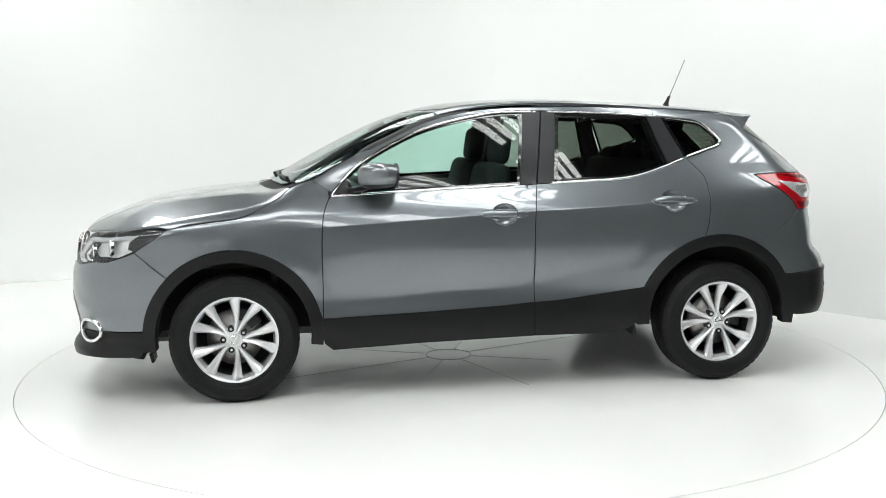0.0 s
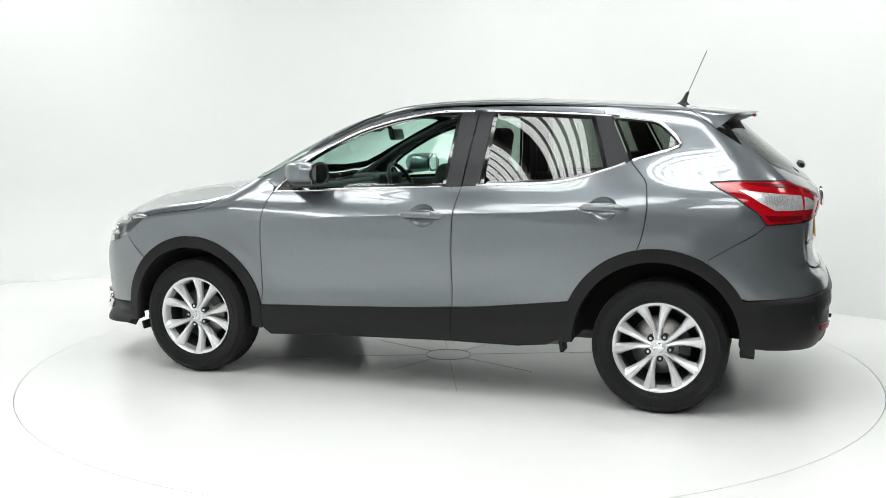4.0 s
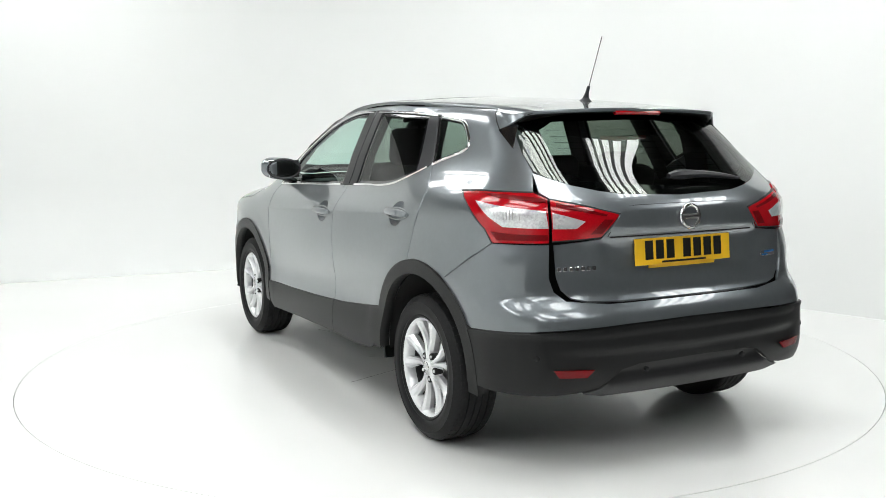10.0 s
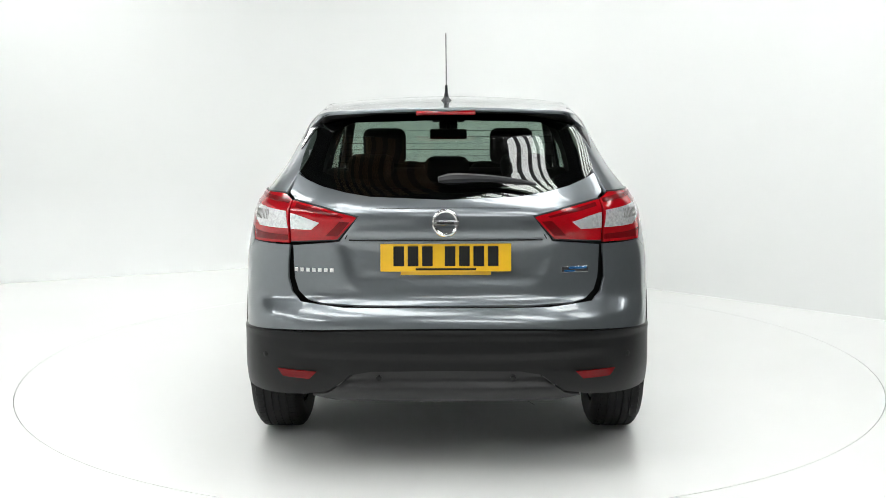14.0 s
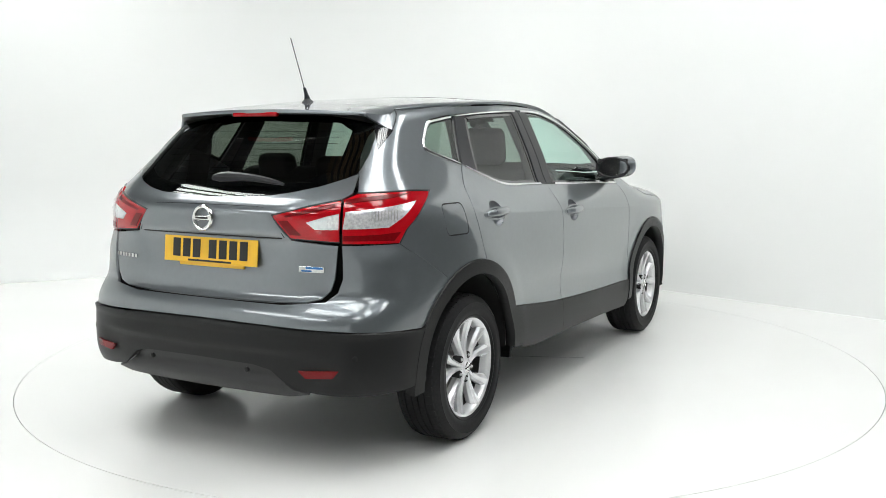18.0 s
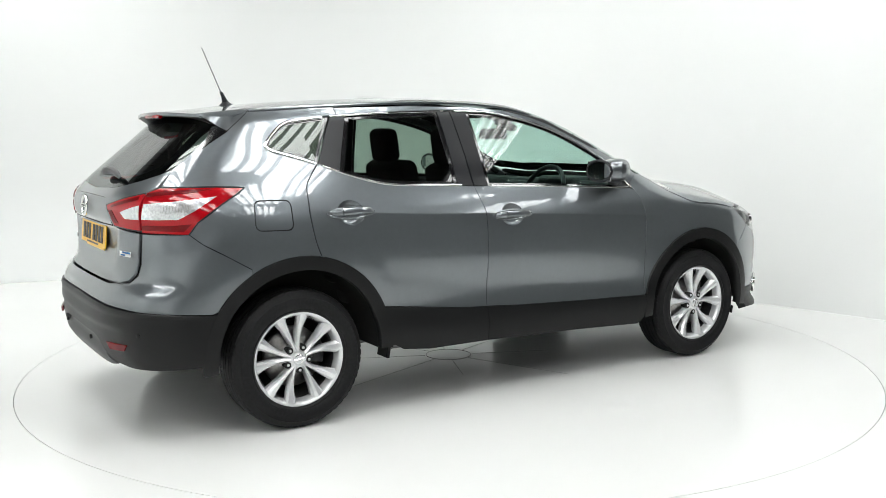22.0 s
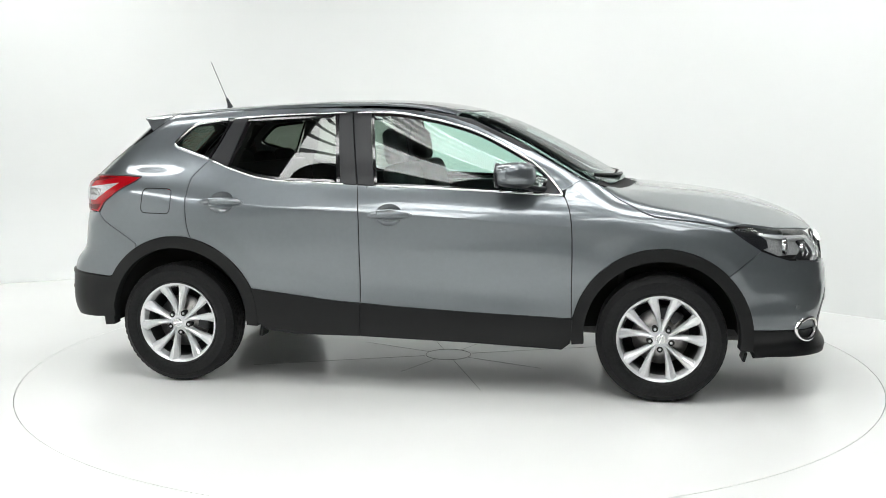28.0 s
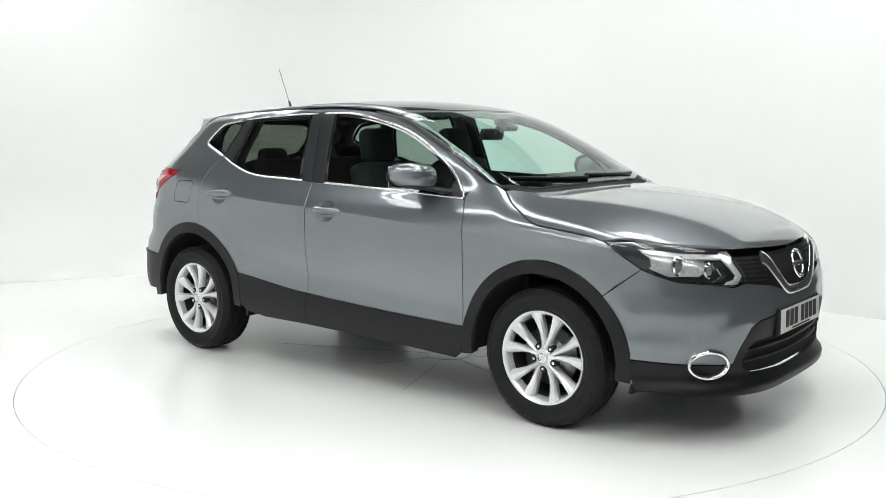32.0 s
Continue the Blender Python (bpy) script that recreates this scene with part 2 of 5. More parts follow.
def rays(q, way):
    """Start points outside the body and directions inwards, for flat points q on a projection."""
    n = len(q)
    o, d = np.zeros((n, 3)), np.zeros((n, 3))
    if way == "L":
        o[:, 0], o[:, 1], o[:, 2] = q[:, 0], 1.25, q[:, 1]
        d[:, 1] = -1
    elif way in "TS":
        o[:, 0], o[:, 1], o[:, 2] = q[:, 0], q[:, 1], 1.9
        d[:, 2] = -1
    elif way in "FR":
        s = 1 if way == "F" else -1
        o[:, 0], o[:, 1], o[:, 2] = s * 2.6, q[:, 0], q[:, 1]
        d[:, 0] = -s
    else:
        s = 1 if way == "CF" else -1
        a = np.radians(q[:, 0])
        d[:, 0], d[:, 1] = -s * np.cos(a), -np.sin(a)
        o[:, 0], o[:, 2] = AXIS[way], q[:, 1]
        o -= 1.35 * d
    return o, d


def onto(q, way, lift=0.0):
    """Places and outward normals on the body for flat points."""
    q = np.asarray(q, float)
    o, d = rays(q, way)
    far = 1.25 if way == "L" else 1.35
    lo, hi = np.zeros(len(q)), np.full(len(q), far)
    for _ in range(23):
        mid = (lo + hi) / 2
        inside = form(o + d * mid[:, None], way != "S") < 0
        hi = np.where(inside, mid, hi)
        lo = np.where(inside, lo, mid)
    p = o + d * hi[:, None]
    n = slope(p, way != "S")
    return p + n * lift, n


def flat(points, way):
    """Rough places (x, y, z) as flat points of a projection."""
    out = []
    for x, y, z in points:
        if way == "L":
            out.append((x, z))
        elif way in "TS":
            out.append((x, y))
        elif way in "FR":
            out.append((y, z))
        else:
            s = 1 if way == "CF" else -1
            out.append((math.degrees(math.atan2(y, s * (x - AXIS[way]))), z))
    return out


def bend(points, n=6):
    """A smooth open line through points (Catmull-Rom)."""
    P = [Vector((*p[:2], 0)) for p in points]
    out = []
    for i in range(len(P) - 1):
        a, b, c, d = P[max(i - 1, 0)], P[i], P[i + 1], P[min(i + 2, len(P) - 1)]
        for k in range(n):
            t = k / n
            v = 0.5 * (2 * b + (c - a) * t + (2 * a - 5 * b + 4 * c - d) * t * t + (3 * b - a - 3 * c + d) * t ** 3)
            out.append((v.x, v.y))
    out.append((P[-1].x, P[-1].y))
    return out


def arc(cx, cz, r, a0, a1, n=24, rx=1.0):
    return [(cx + r * rx * math.cos(radians(a0 + (a1 - a0) * i / n)), cz + r * math.sin(radians(a0 + (a1 - a0) * i / n))) for i in range(n + 1)]


def dense(poly, h, unit):
    out = []
    for i, a in enumerate(poly):
        b = poly[(i + 1) % len(poly)]
        n = max(1, int(math.ceil(math.hypot((b[0] - a[0]) / unit[0], (b[1] - a[1]) / unit[1]) / h)))
        out += [(a[0] + (b[0] - a[0]) * k / n, a[1] + (b[1] - a[1]) * k / n) for k in range(n)]
    return out


def inside_poly(q, poly):
    poly = np.asarray(poly)
    a, b = poly, np.roll(poly, -1, axis=0)
    x, y = q[:, 0][:, None], q[:, 1][:, None]
    cross = ((a[:, 1] > y) != (b[:, 1] > y))
    with np.errstate(divide="ignore", invalid="ignore"):
        xi = (b[:, 0] - a[:, 0]) * (y - a[:, 1]) / (b[:, 1] - a[:, 1]) + a[:, 0]
    return (np.sum(cross & (x < xi), axis=1) % 2) == 1


def edge_gap(q, poly, unit):
    """Distance from points to the outline, in metres."""
    u = np.asarray(unit)
    P = np.asarray(poly) / u
    Q = q / u
    best = np.full(len(q), 9.0)
    for a, b in zip(P, np.roll(P, -1, axis=0)):
        ab = b - a
        t = np.clip(((Q - a) @ ab) / max(ab @ ab, 1e-12), 0, 1)
        best = np.minimum(best, np.linalg.norm(Q - (a + t[:, None] * ab), axis=1))
    return best


def inset(poly, d):
    """The outline moved inwards by d."""
    P = [Vector(p) for p in poly]
    area = sum(a.x * b.y - b.x * a.y for a, b in zip(P, P[1:] + P[:1]))
    out = []
    for i, p in enumerate(P):
        a, b = P[i - 1], P[(i + 1) % len(P)]
        t = (b - a).normalized()
        n = Vector((-t.y, t.x)) * (1 if area > 0 else -1)
        out.append((p.x + n.x * d, p.y + n.y * d))
    return out


def patch(poly, way, h=0.03, lift=0.0, skirt=0.014, holes=(), gap=None, relief=None, lines=()):
    """A panel cut from the body's form by an outline on a projection, with turned-in edges.
    relief(x, y, z) -> metres moves it along the normal. Returns verts, faces, normals."""
    from mathutils.geometry import delaunay_2d_cdt
    unit = (57.3 / 1.0, 1.0) if way in ("CF", "CR") else (1.0, 1.0)
    if gap is None:
        gap = 0.0030 if skirt == 0.014 else 0.0
    if gap:
        poly = [(a * unit[0], b) for a, b in inset([(a / unit[0], b) for a, b in poly], gap)]
    loops = [dense(poly, h, unit)] + [dense(list(o), h, unit) for o in holes]
    pts, edges = [], []
    for lp in loops:
        k = len(pts)
        pts += lp
        edges += [(k + i, k + (i + 1) % len(lp)) for i in range(len(lp))]
    P = np.array(loops[0])
    lo, hi = P.min(0), P.max(0)
    gx, gy = np.meshgrid(np.arange(lo[0], hi[0], h * unit[0]), np.arange(lo[1], hi[1], h * unit[1] * 0.87))
    gx[::2] += h * unit[0] * 0.5
    g = np.stack([gx.ravel(), gy.ravel()], 1)
    keep = inside_poly(g, loops[0]) & (edge_gap(g, loops[0], unit) > 0.55 * h)
    for lp in loops[1:]:
        keep &= ~inside_poly(g, lp) & (edge_gap(g, lp, unit) > 0.55 * h)
    extra = []
    for line, offs in lines:
        L = np.array([(x, line(x)) for x in np.arange(lo[0], hi[0], 0.012)])
        for o in offs:
            extra.append(L + (0, o))
    if extra:
        extra = np.concatenate(extra)
        ok = inside_poly(extra, loops[0]) & (edge_gap(extra, loops[0], unit) > 0.004)
        for lp in loops[1:]:
            ok &= ~inside_poly(extra, lp) & (edge_gap(extra, lp, unit) > 0.003)
        near = np.zeros(len(g), bool)
        for line, offs in lines:
            near |= np.abs(g[:, 1] - line(g[:, 0]) - np.mean(offs)) < max(offs) - np.mean(offs) + 0.005
        g = np.concatenate([g[keep & ~near], extra[ok]])
        keep = np.ones(len(g), bool)
    allp = [Vector((a / unit[0], b)) for a, b in pts] + [Vector((a / unit[0], b)) for a, b in g[keep]]
    v2, _, f2, *_ = delaunay_2d_cdt(allp, edges, [], 0, 1e-6)
    v2 = np.array([(v.x * unit[0], v.y) for v in v2])
    F = np.array([list(f) for f in f2])
    c = v2[F].mean(1)
    ok = inside_poly(c, loops[0])
    for lp in loops[1:]:
        ok &= ~inside_poly(c, lp)
    F = F[ok]
    used = np.unique(F)
    re = -np.ones(len(v2), int)
    re[used] = np.arange(len(used))
    v2, F = v2[used], re[F]
    p, n = onto(v2, way, lift)
    if relief is not None:
        p = p + n * relief(p)[:, None]
    nf = np.cross(p[F[:, 1]] - p[F[:, 0]], p[F[:, 2]] - p[F[:, 0]])
    flip = np.einsum("ij,ij->i", nf, n[F[:, 0]]) < 0
    F[flip] = F[flip][:, ::-1]
    if relief is not None:
        nf = np.cross(p[F[:, 1]] - p[F[:, 0]], p[F[:, 2]] - p[F[:, 0]])
        n = np.zeros_like(p)
        for k in range(3):
            np.add.at(n, F[:, k], nf)
        n /= np.maximum(np.linalg.norm(n, axis=1), 1e-12)[:, None]
    V, N, faces = [*p], [*n], [tuple(f) for f in F]
    if skirt:
        count = {}
        for f in F:
            for a, b in ((f[0], f[1]), (f[1], f[2]), (f[2], f[0])):
                count[(a, b)] = 1
        for a, b in [e for e in count if (e[1], e[0]) not in count]:
            out = np.cross(p[b] - p[a], n[a])
            out /= max(np.linalg.norm(out), 1e-9)
            k = len(V)
            V += [p[a], p[b], p[b] - n[b] * skirt, p[a] - n[a] * skirt]
            N += [n[a] * 0.6 + out * 0.8, n[b] * 0.6 + out * 0.8, out, out]
            faces.append((k + 1, k, k + 3, k + 2))
    return np.array(V), faces, np.array(N)


def even(shape, a, b, degree=2):
    """Glass: its normals follow a low polynomial of two axes, as drawn sheet does."""
    V, F, N = shape
    A = np.stack([V[:, a] ** i * V[:, b] ** j for i in range(degree + 1) for j in range(degree + 1 - i)], 1)
    M = A @ np.linalg.lstsq(A, N, rcond=None)[0]
    return V, F, M / np.linalg.norm(M, axis=1)[:, None]


SIDE_GLASS = []


def side_glass(shape):
    """The three side panes follow one gently curved sheet."""
    if not SIDE_GLASS:
        q = [(x, z) for x in np.linspace(-1.25, 0.65, 30) for z in np.linspace(1.13, 1.46, 10) if z < 1.46 - 0.55 * max(0, x - 0.15)]
        P, N = onto(q, "L")
        A = np.stack([P[:, 0] ** i * P[:, 2] ** j for i, j in ((0, 0), (1, 0), (0, 1), (2, 0), (1, 1))], 1)
        SIDE_GLASS.append(np.linalg.lstsq(A, N, rcond=None)[0])
    V, F, N = shape
    A = np.stack([V[:, 0] ** i * V[:, 2] ** j for i, j in ((0, 0), (1, 0), (0, 1), (2, 0), (1, 1))], 1)
    M = A @ SIDE_GLASS[0]
    return V, F, M / np.linalg.norm(M, axis=1)[:, None]


def panel(name, shape, mat, parent, label="", side=1):
    """Adds a patch as a part; side -1 mirrors it to the car's right."""
    V, F, N = shape
    if side < 0:
        V, N = V * (1, -1, 1), N * (1, -1, 1)
        F = [tuple(reversed(f)) for f in F]
    return mesh_part(name, V, F, mat, parent, label, N)


def rib(line, way, width, height, lift, mat, name, parent, side=1, closed=False, label="", n=8):
    """A moulding that follows a line on the body."""
    p, nn = onto(line, way, lift)
    if side < 0:
        p, nn = p * (1, -1, 1), nn * (1, -1, 1)
    bm = sweep(p, width / 2, n, nn, height / width, closed)
    return part(name, bm, mat, parent, label, smooth=True, sharp=60)


# ---- the studio ----
def sheet(name, corners, mat, thick, label, category):
    """A slab on a flat outline given anticlockwise from above, its top at z."""
    bm = bmesh.new()
    vs = [bm.verts.new(c) for c in corners]
    f = bm.faces.new(vs)
    bmesh.ops.solidify(bm, geom=[f], thickness=thick)
    return tagged(part(name, bm, mat), label, category, kind="structure")


def wall(name, a, b, height, label, thick=0.12, cove=0.0, mat=None, foot=-0.02):
    """An upright wall whose room face runs from a to b, the room on its right hand; cove rounds its foot."""
    a, b = Vector((*a, 0)), Vector((*b, 0))
    d = (b - a).normalized()
    out = Vector((-d.y, d.x, 0))
    prof = [(0.0, height)]
    n = 10 if cove else 0
    for i in range(n + 1):
        t = math.pi / 2 * i / max(n, 1)
        prof.append((-(cove - cove * math.cos(t)), cove - cove * math.sin(t)) if cove else (0.0, foot))
    prof += [(-cove, -0.04), (thick, -0.04), (thick, height)] if cove else [(thick, foot), (thick, height)]
    bm = bmesh.new()
    m = 2
    rings = [[bm.verts.new(a + (b - a) * (i / (m - 1)) + out * o + Vector((0, 0, z + 0.003))) for o, z in prof] for i in range(m)]
    k = len(prof)
    for A, B in zip(rings, rings[1:]):
        for i in range(k):
            bm.faces.new((A[i], A[(i + 1) % k], B[(i + 1) % k], B[i]))
    for r in (rings[0], rings[-1]):
        bm.faces.new(r)
    return tagged(part(name, bm, mat or WALLWHITE, smooth=bool(cove), sharp=40), label, "wall", kind="structure")


R_TABLE = 2.493


def cyclorama():
    """One white wall round the back: coved foot on one wing, square foot on the other, a wide round corner between."""
    a, c, b = Vector((-9.5, 1.6, 0)), Vector((-0.9, 5.15, 0)), Vector((3.75, 0.43, 0))
    d1, d2 = (c - a).normalized(), (b - c).normalized()
    turn = d1.angle(d2)
    rad = 1.6
    cut_back = rad * math.tan(turn / 2)
    path = [(a, d1, 0.9), (a.lerp(c, 0.5), d1, 0.9), (c - d1 * cut_back, d1, 0.8)]
    centre = c - d1 * cut_back + Vector((d1.y, -d1.x, 0)) * rad
    for i in range(1, 14):
        t = i / 13
        rot = Matrix.Rotation(-turn * t, 3, "Z")
        path.append((centre + rot @ (Vector((-d1.y, d1.x, 0)) * rad), rot @ d1, 0.8 * (1 - t) ** 2 + 0.004))
    path += [(c.lerp(b, 0.4), d2, 0.004), (b, d2, 0.004)]
    bm = bmesh.new()
    upper = [[bm.verts.new(q + Vector((-d.y, d.x, 0)) * o + Vector((0, 0, z))) for o, z in ((0.03, 3.452), (0.03, 4.11), (0.10, 4.11), (0.10, 3.452))] for q, d, cove in path]
    for A, B in zip(upper, upper[1:]):
        for i in range(4):
            bm.faces.new((A[i], A[(i + 1) % 4], B[(i + 1) % 4], B[i]))
    tagged(part("wall_upper_back", bm, SHEDWALL), "dim grey shed wall above the white studio wall", "wall", kind="structure")
    bm = bmesh.new()
    rings = []
    for q, d, cove in path:
        out = Vector((-d.y, d.x, 0))
        prof = [(0.12, 3.45), (0.0, 3.45)] + [(-cove + cove * math.cos(math.pi / 2 * i / 10), cove - cove * math.sin(math.pi / 2 * i / 10) + 0.003) for i in range(11)] + [(-cove, -0.03), (0.12, -0.03)]
        rings.append([bm.verts.new(q + out * o + Vector((0, 0, z))) for o, z in prof])
    k = len(rings[0])
    for A, B in zip(rings, rings[1:]):
        for i in range(k):
            bm.faces.new((A[i], A[(i + 1) % k], B[(i + 1) % k], B[i]))
    for r in (rings[0], rings[-1]):
        bm.faces.new(r)
    tagged(part("wall_back", bm, WALLWHITE, smooth=True, sharp=50), "seamless white studio wall with a coved foot and a round corner", "wall", kind="structure")


def studio():
    # floor with a round opening for the turntable
    bm = bmesh.new()
    n = 160
    ring = [bm.verts.new(((R_TABLE + 0.004) * math.cos(2 * math.pi * i / n), (R_TABLE + 0.004) * math.sin(2 * math.pi * i / n), 0)) for i in range(n)]
    out = []
    for i in range(n):
        a = 2 * math.pi * i / n
        s = 14.0 / max(abs(math.cos(a)), abs(math.sin(a)))
        out.append(bm.verts.new((s * math.cos(a), s * math.sin(a), 0)))
    for i in range(n):
        j = (i + 1) % n
        bm.faces.new((ring[i], ring[j], out[j], out[i]))
    low = [bm.verts.new(v.co - Vector((0, 0, 0.05))) for v in ring]
    for i in range(n):
        j = (i + 1) % n
        bm.faces.new((ring[j], ring[i], low[i], low[j]))
    tagged(part("floor", bm, FLOORWHITE), "glossy white painted studio floor round the turntable", "floor", kind="structure")
    gap = bmesh.new()
    vs = []
    for r in (R_TABLE - 0.2, R_TABLE + 0.1):
        vs.append([gap.verts.new((r * math.cos(2 * math.pi * i / 96), r * math.sin(2 * math.pi * i / 96), -0.045)) for i in range(96)])
    for i in range(96):
        j = (i + 1) % 96
        gap.faces.new((vs[0][i], vs[0][j], vs[1][j], vs[1][i]))
    tagged(part("floor_pit", gap, SEAM), "dark pit under the turntable's edge", "floor", kind="structure")

    cyclorama()
    wall("wall_left", (-6.2, -8.6), (-6.2, 2.9), 3.45, "white painted studio side wall with a coved foot", cove=0.5)
    wall("wall_upper_left", (-6.22, -8.6), (-6.22, 2.9), 4.11, "dim grey shed wall above the white studio wall", mat=SHEDWALL, foot=3.455)
    wall("wall_front_left", (-0.5, -8.6), (-6.2, -8.6), 2.5, "white painted studio wall behind the camera")
    wall("wall_upper_front_left", (-0.5, -8.62), (-6.2, -8.62), 4.11, "dim grey shed wall above the white studio wall", mat=SHEDWALL, foot=2.505)
    wall("wall_shed_back", (3.75, 5.0), (8.5, 5.0), 4.11, "dim grey shed wall beyond the studio", mat=SHEDWALL)
    wall("wall_shed_return", (3.80, 0.5), (3.80, 5.0), 4.11, "dim grey shed wall beyond the studio", mat=SHEDWALL)
    for name, size, at in (("floor_shed_front", (15.6, 9.3, 0.008), (6.2, -9.35, 0.002)), ("floor_shed_side", (10.6, 10.7, 0.008), (8.75, 0.65, 0.002))):
        tagged(part(name, block(size, at), SHEDFLOOR), "dark bare shed floor beyond the white paint", "floor", kind="structure")
    wall("wall_camera_side", (8.5, 5.0), (8.5, -11), 4.11, "dim grey shed wall behind the camera", mat=SHEDWALL)
    wall("wall_shed_end", (8.5, -11), (-9.5, -11), 4.11, "dim grey shed wall behind the camera", mat=SHEDWALL)
    wall("wall_shed_side", (-9.5, -11), (-9.5, 1.6), 4.11, "dim grey shed wall beside the studio", mat=SHEDWALL)
    # ceiling out of view, coloured dark so that reflections of it stay unlit
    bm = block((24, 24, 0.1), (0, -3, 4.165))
    tagged(part("ceiling", bm, CEILING), "shed ceiling above the tube banks, its lack of light put into a dark colour", "ceiling", kind="structure")


def turntable():
    t = tagged(new("turntable"), "round white turntable flush with the studio floor", "turntable")
    n = 128
    bm = bmesh.new()
    top = [bm.verts.new((R_TABLE * math.cos(2 * math.pi * i / n), R_TABLE * math.sin(2 * math.pi * i / n), 0)) for i in range(n)]
    bot = [bm.verts.new(v.co - Vector((0, 0, 0.04))) for v in top]
    bm.faces.new(top)
    for i in range(n):
        j = (i + 1) % n
        bm.faces.new((top[j], top[i], bot[i], bot[j]))
    part("disc", bm, FLOORWHITE, t)
    for i in range(8):
        a = math.radians(22 + 45 * i)
        ln = (1.05, 0.35, 0.7, 0.5)[i % 4]
        bm = block((ln, 0.003, 0.0012), (0.15 * math.cos(a) + ln / 2 * math.cos(a), 0.15 * math.sin(a) + ln / 2 * math.sin(a), 0.0006), (0, 0, math.degrees(a)))
        part("seam_line", bm, SEAM, t)
    bm = lathe_bm([(0.138, 0.0), (0.138, 0.002), (0.1415, 0.002), (0.1415, 0.0)], 40)
    bm.transform(pose(0, 0, 0, 90))
    part("hub_ring", bm, SEAM, t)
    return t


def tube_bank(at, turn, tubes=5, length=2.2, pitch=0.16, tilt=0.0):
    """A row of parallel bare tubes under a shallow white casing."""
    ob = tagged(new("tube_light"), "bank of parallel lit fluorescent tubes under the ceiling", "ceiling light", group="tube banks")
    w = tubes * pitch
    part("casing", block((length + 0.06, w + 0.04, 0.05), (0, 0, 0.09), bevel=0.008), CASING, ob)
    for i in range(tubes):
        bm = lathe_bm([(0.0, -length / 2), (0.046, -length / 2), (0.046, length / 2), (0.0, length / 2)], 6)
        bm.transform(Matrix.Diagonal((1, 1, 0.7, 1)))
        bm.transform(pose(0, (i - (tubes - 1) / 2) * pitch, 0.02, 0, 0, 90))
        part("tube", bm, TUBE, ob)
    ob.matrix_basis = pose(*at, tilt, 0, turn)
    return ob


def slat_panel(at, turn, n=9):
    """Brown timber boards fixed under the ceiling."""
    ob = tagged(new("slatted_panel"), "brown timber slats fixed under the dark ceiling", "ceiling panel")
    part("backing", block((1.3, 1.2, 0.02), (0, 0, 0.12)), CEILING, ob)
    for i in range(n):
        part("slat", block((1.25, 0.075, 0.04), (0, (i - (n - 1) / 2) * 0.13, 0.09), bevel=0.006), BROWN, ob)
    ob.matrix_basis = pose(*at, 0, 0, turn)


studio()
table = turntable()
# the banks hang square to the back wall
# banks at (-4.9, -3.9) and (0.5, -7.1) are added fill, their places made up
for at in ((-3.55, 2.55), (-2.84, 1.40), (-2.95, -1.15), (-0.92, 2.20), (0.07, -0.21), (2.05, -0.15), (-4.9, -3.9), (-0.85, -3.40), (1.06, -2.61),
           (1.30, -5.45), (-1.95, -3.95), (2.90, -4.75), (4.50, -1.60), (-3.90, -6.0), (0.5, -7.1)):
    tube_bank((*at, 4.0), -48, pitch=0.15)
tube_bank((1.05, -1.85, 4.0), -48, length=1.3, pitch=0.15)
slat_panel((-0.75, -1.45, 3.99), -67.5)


# ---- the car ----
car = tagged(new("car"), "grey metallic compact SUV with black cladding on the turntable", "car")
FC, RC = (1.323, 0.345), (-1.305, 0.355)
FO, FI, RO, RI = 0.455, 0.393, 0.468, 0.405
G = 0.0
BOTH = (1, -1)


def front_arch(r, a0, a1, n=22):
    return arc(FC[0], FC[1], r, a0, a1, n)


def rear_arch(r, a0, a1, n=22):
    return arc(RC[0], RC[1], r, a0, a1, n)


def two_sided(half_line):
    return list(half_line) + [(-a, z) for a, z in list(half_line)[::-1] if abs(a) > 1e-6]


def mirrored(half_line):
    """An outline in x and y, closed across the middle."""
    return list(half_line) + [(x, -y) for x, y in list(half_line)[::-1] if abs(y) > 1e-6]


def shared(points, way, other):
    """A line drawn on one projection, as flat points of another."""
    return flat(onto(points, way)[0], other)


# lines of the side, x and z
CLAD_TOP = [(0.873, 0.428), (0.648, 0.436), (0.348, 0.446), (-0.252, 0.475), (-0.552, 0.503), (-0.83, 0.536), (-0.874, 0.541)]
HOOD_LINE = [(1.644, 0.906), (1.556, 0.925), (1.418, 0.942), (1.30, 0.955), (1.235, 0.975), (1.16, 1.012), (1.085, 1.052), (1.022, 1.103)]
DOOR_FRONT = [(0.822, 1.058), (0.850, 0.99), (0.864, 0.90), (0.868, 0.754), (0.866, 0.60), (0.868, 0.43)]
B_LINE = [(-0.287, 1.108), (-0.268, 1.0), (-0.260, 0.90), (-0.258, 0.75), (-0.258, 0.54), (-0.260, 0.478)]
DOOR_REAR = [(-1.150, 1.245), (-1.20, 1.19), (-1.238, 1.140), (-1.250, 1.06), (-1.252, 1.0), (-1.236, 0.887), (-1.211, 0.812)]
BELT = [(0.815, 1.060), (0.35, 1.083), (-0.287, 1.110), (-0.56, 1.122), (-0.713, 1.127), (-0.863, 1.146), (-1.014, 1.190), (-1.163, 1.243),
        (-1.36, 1.303)]
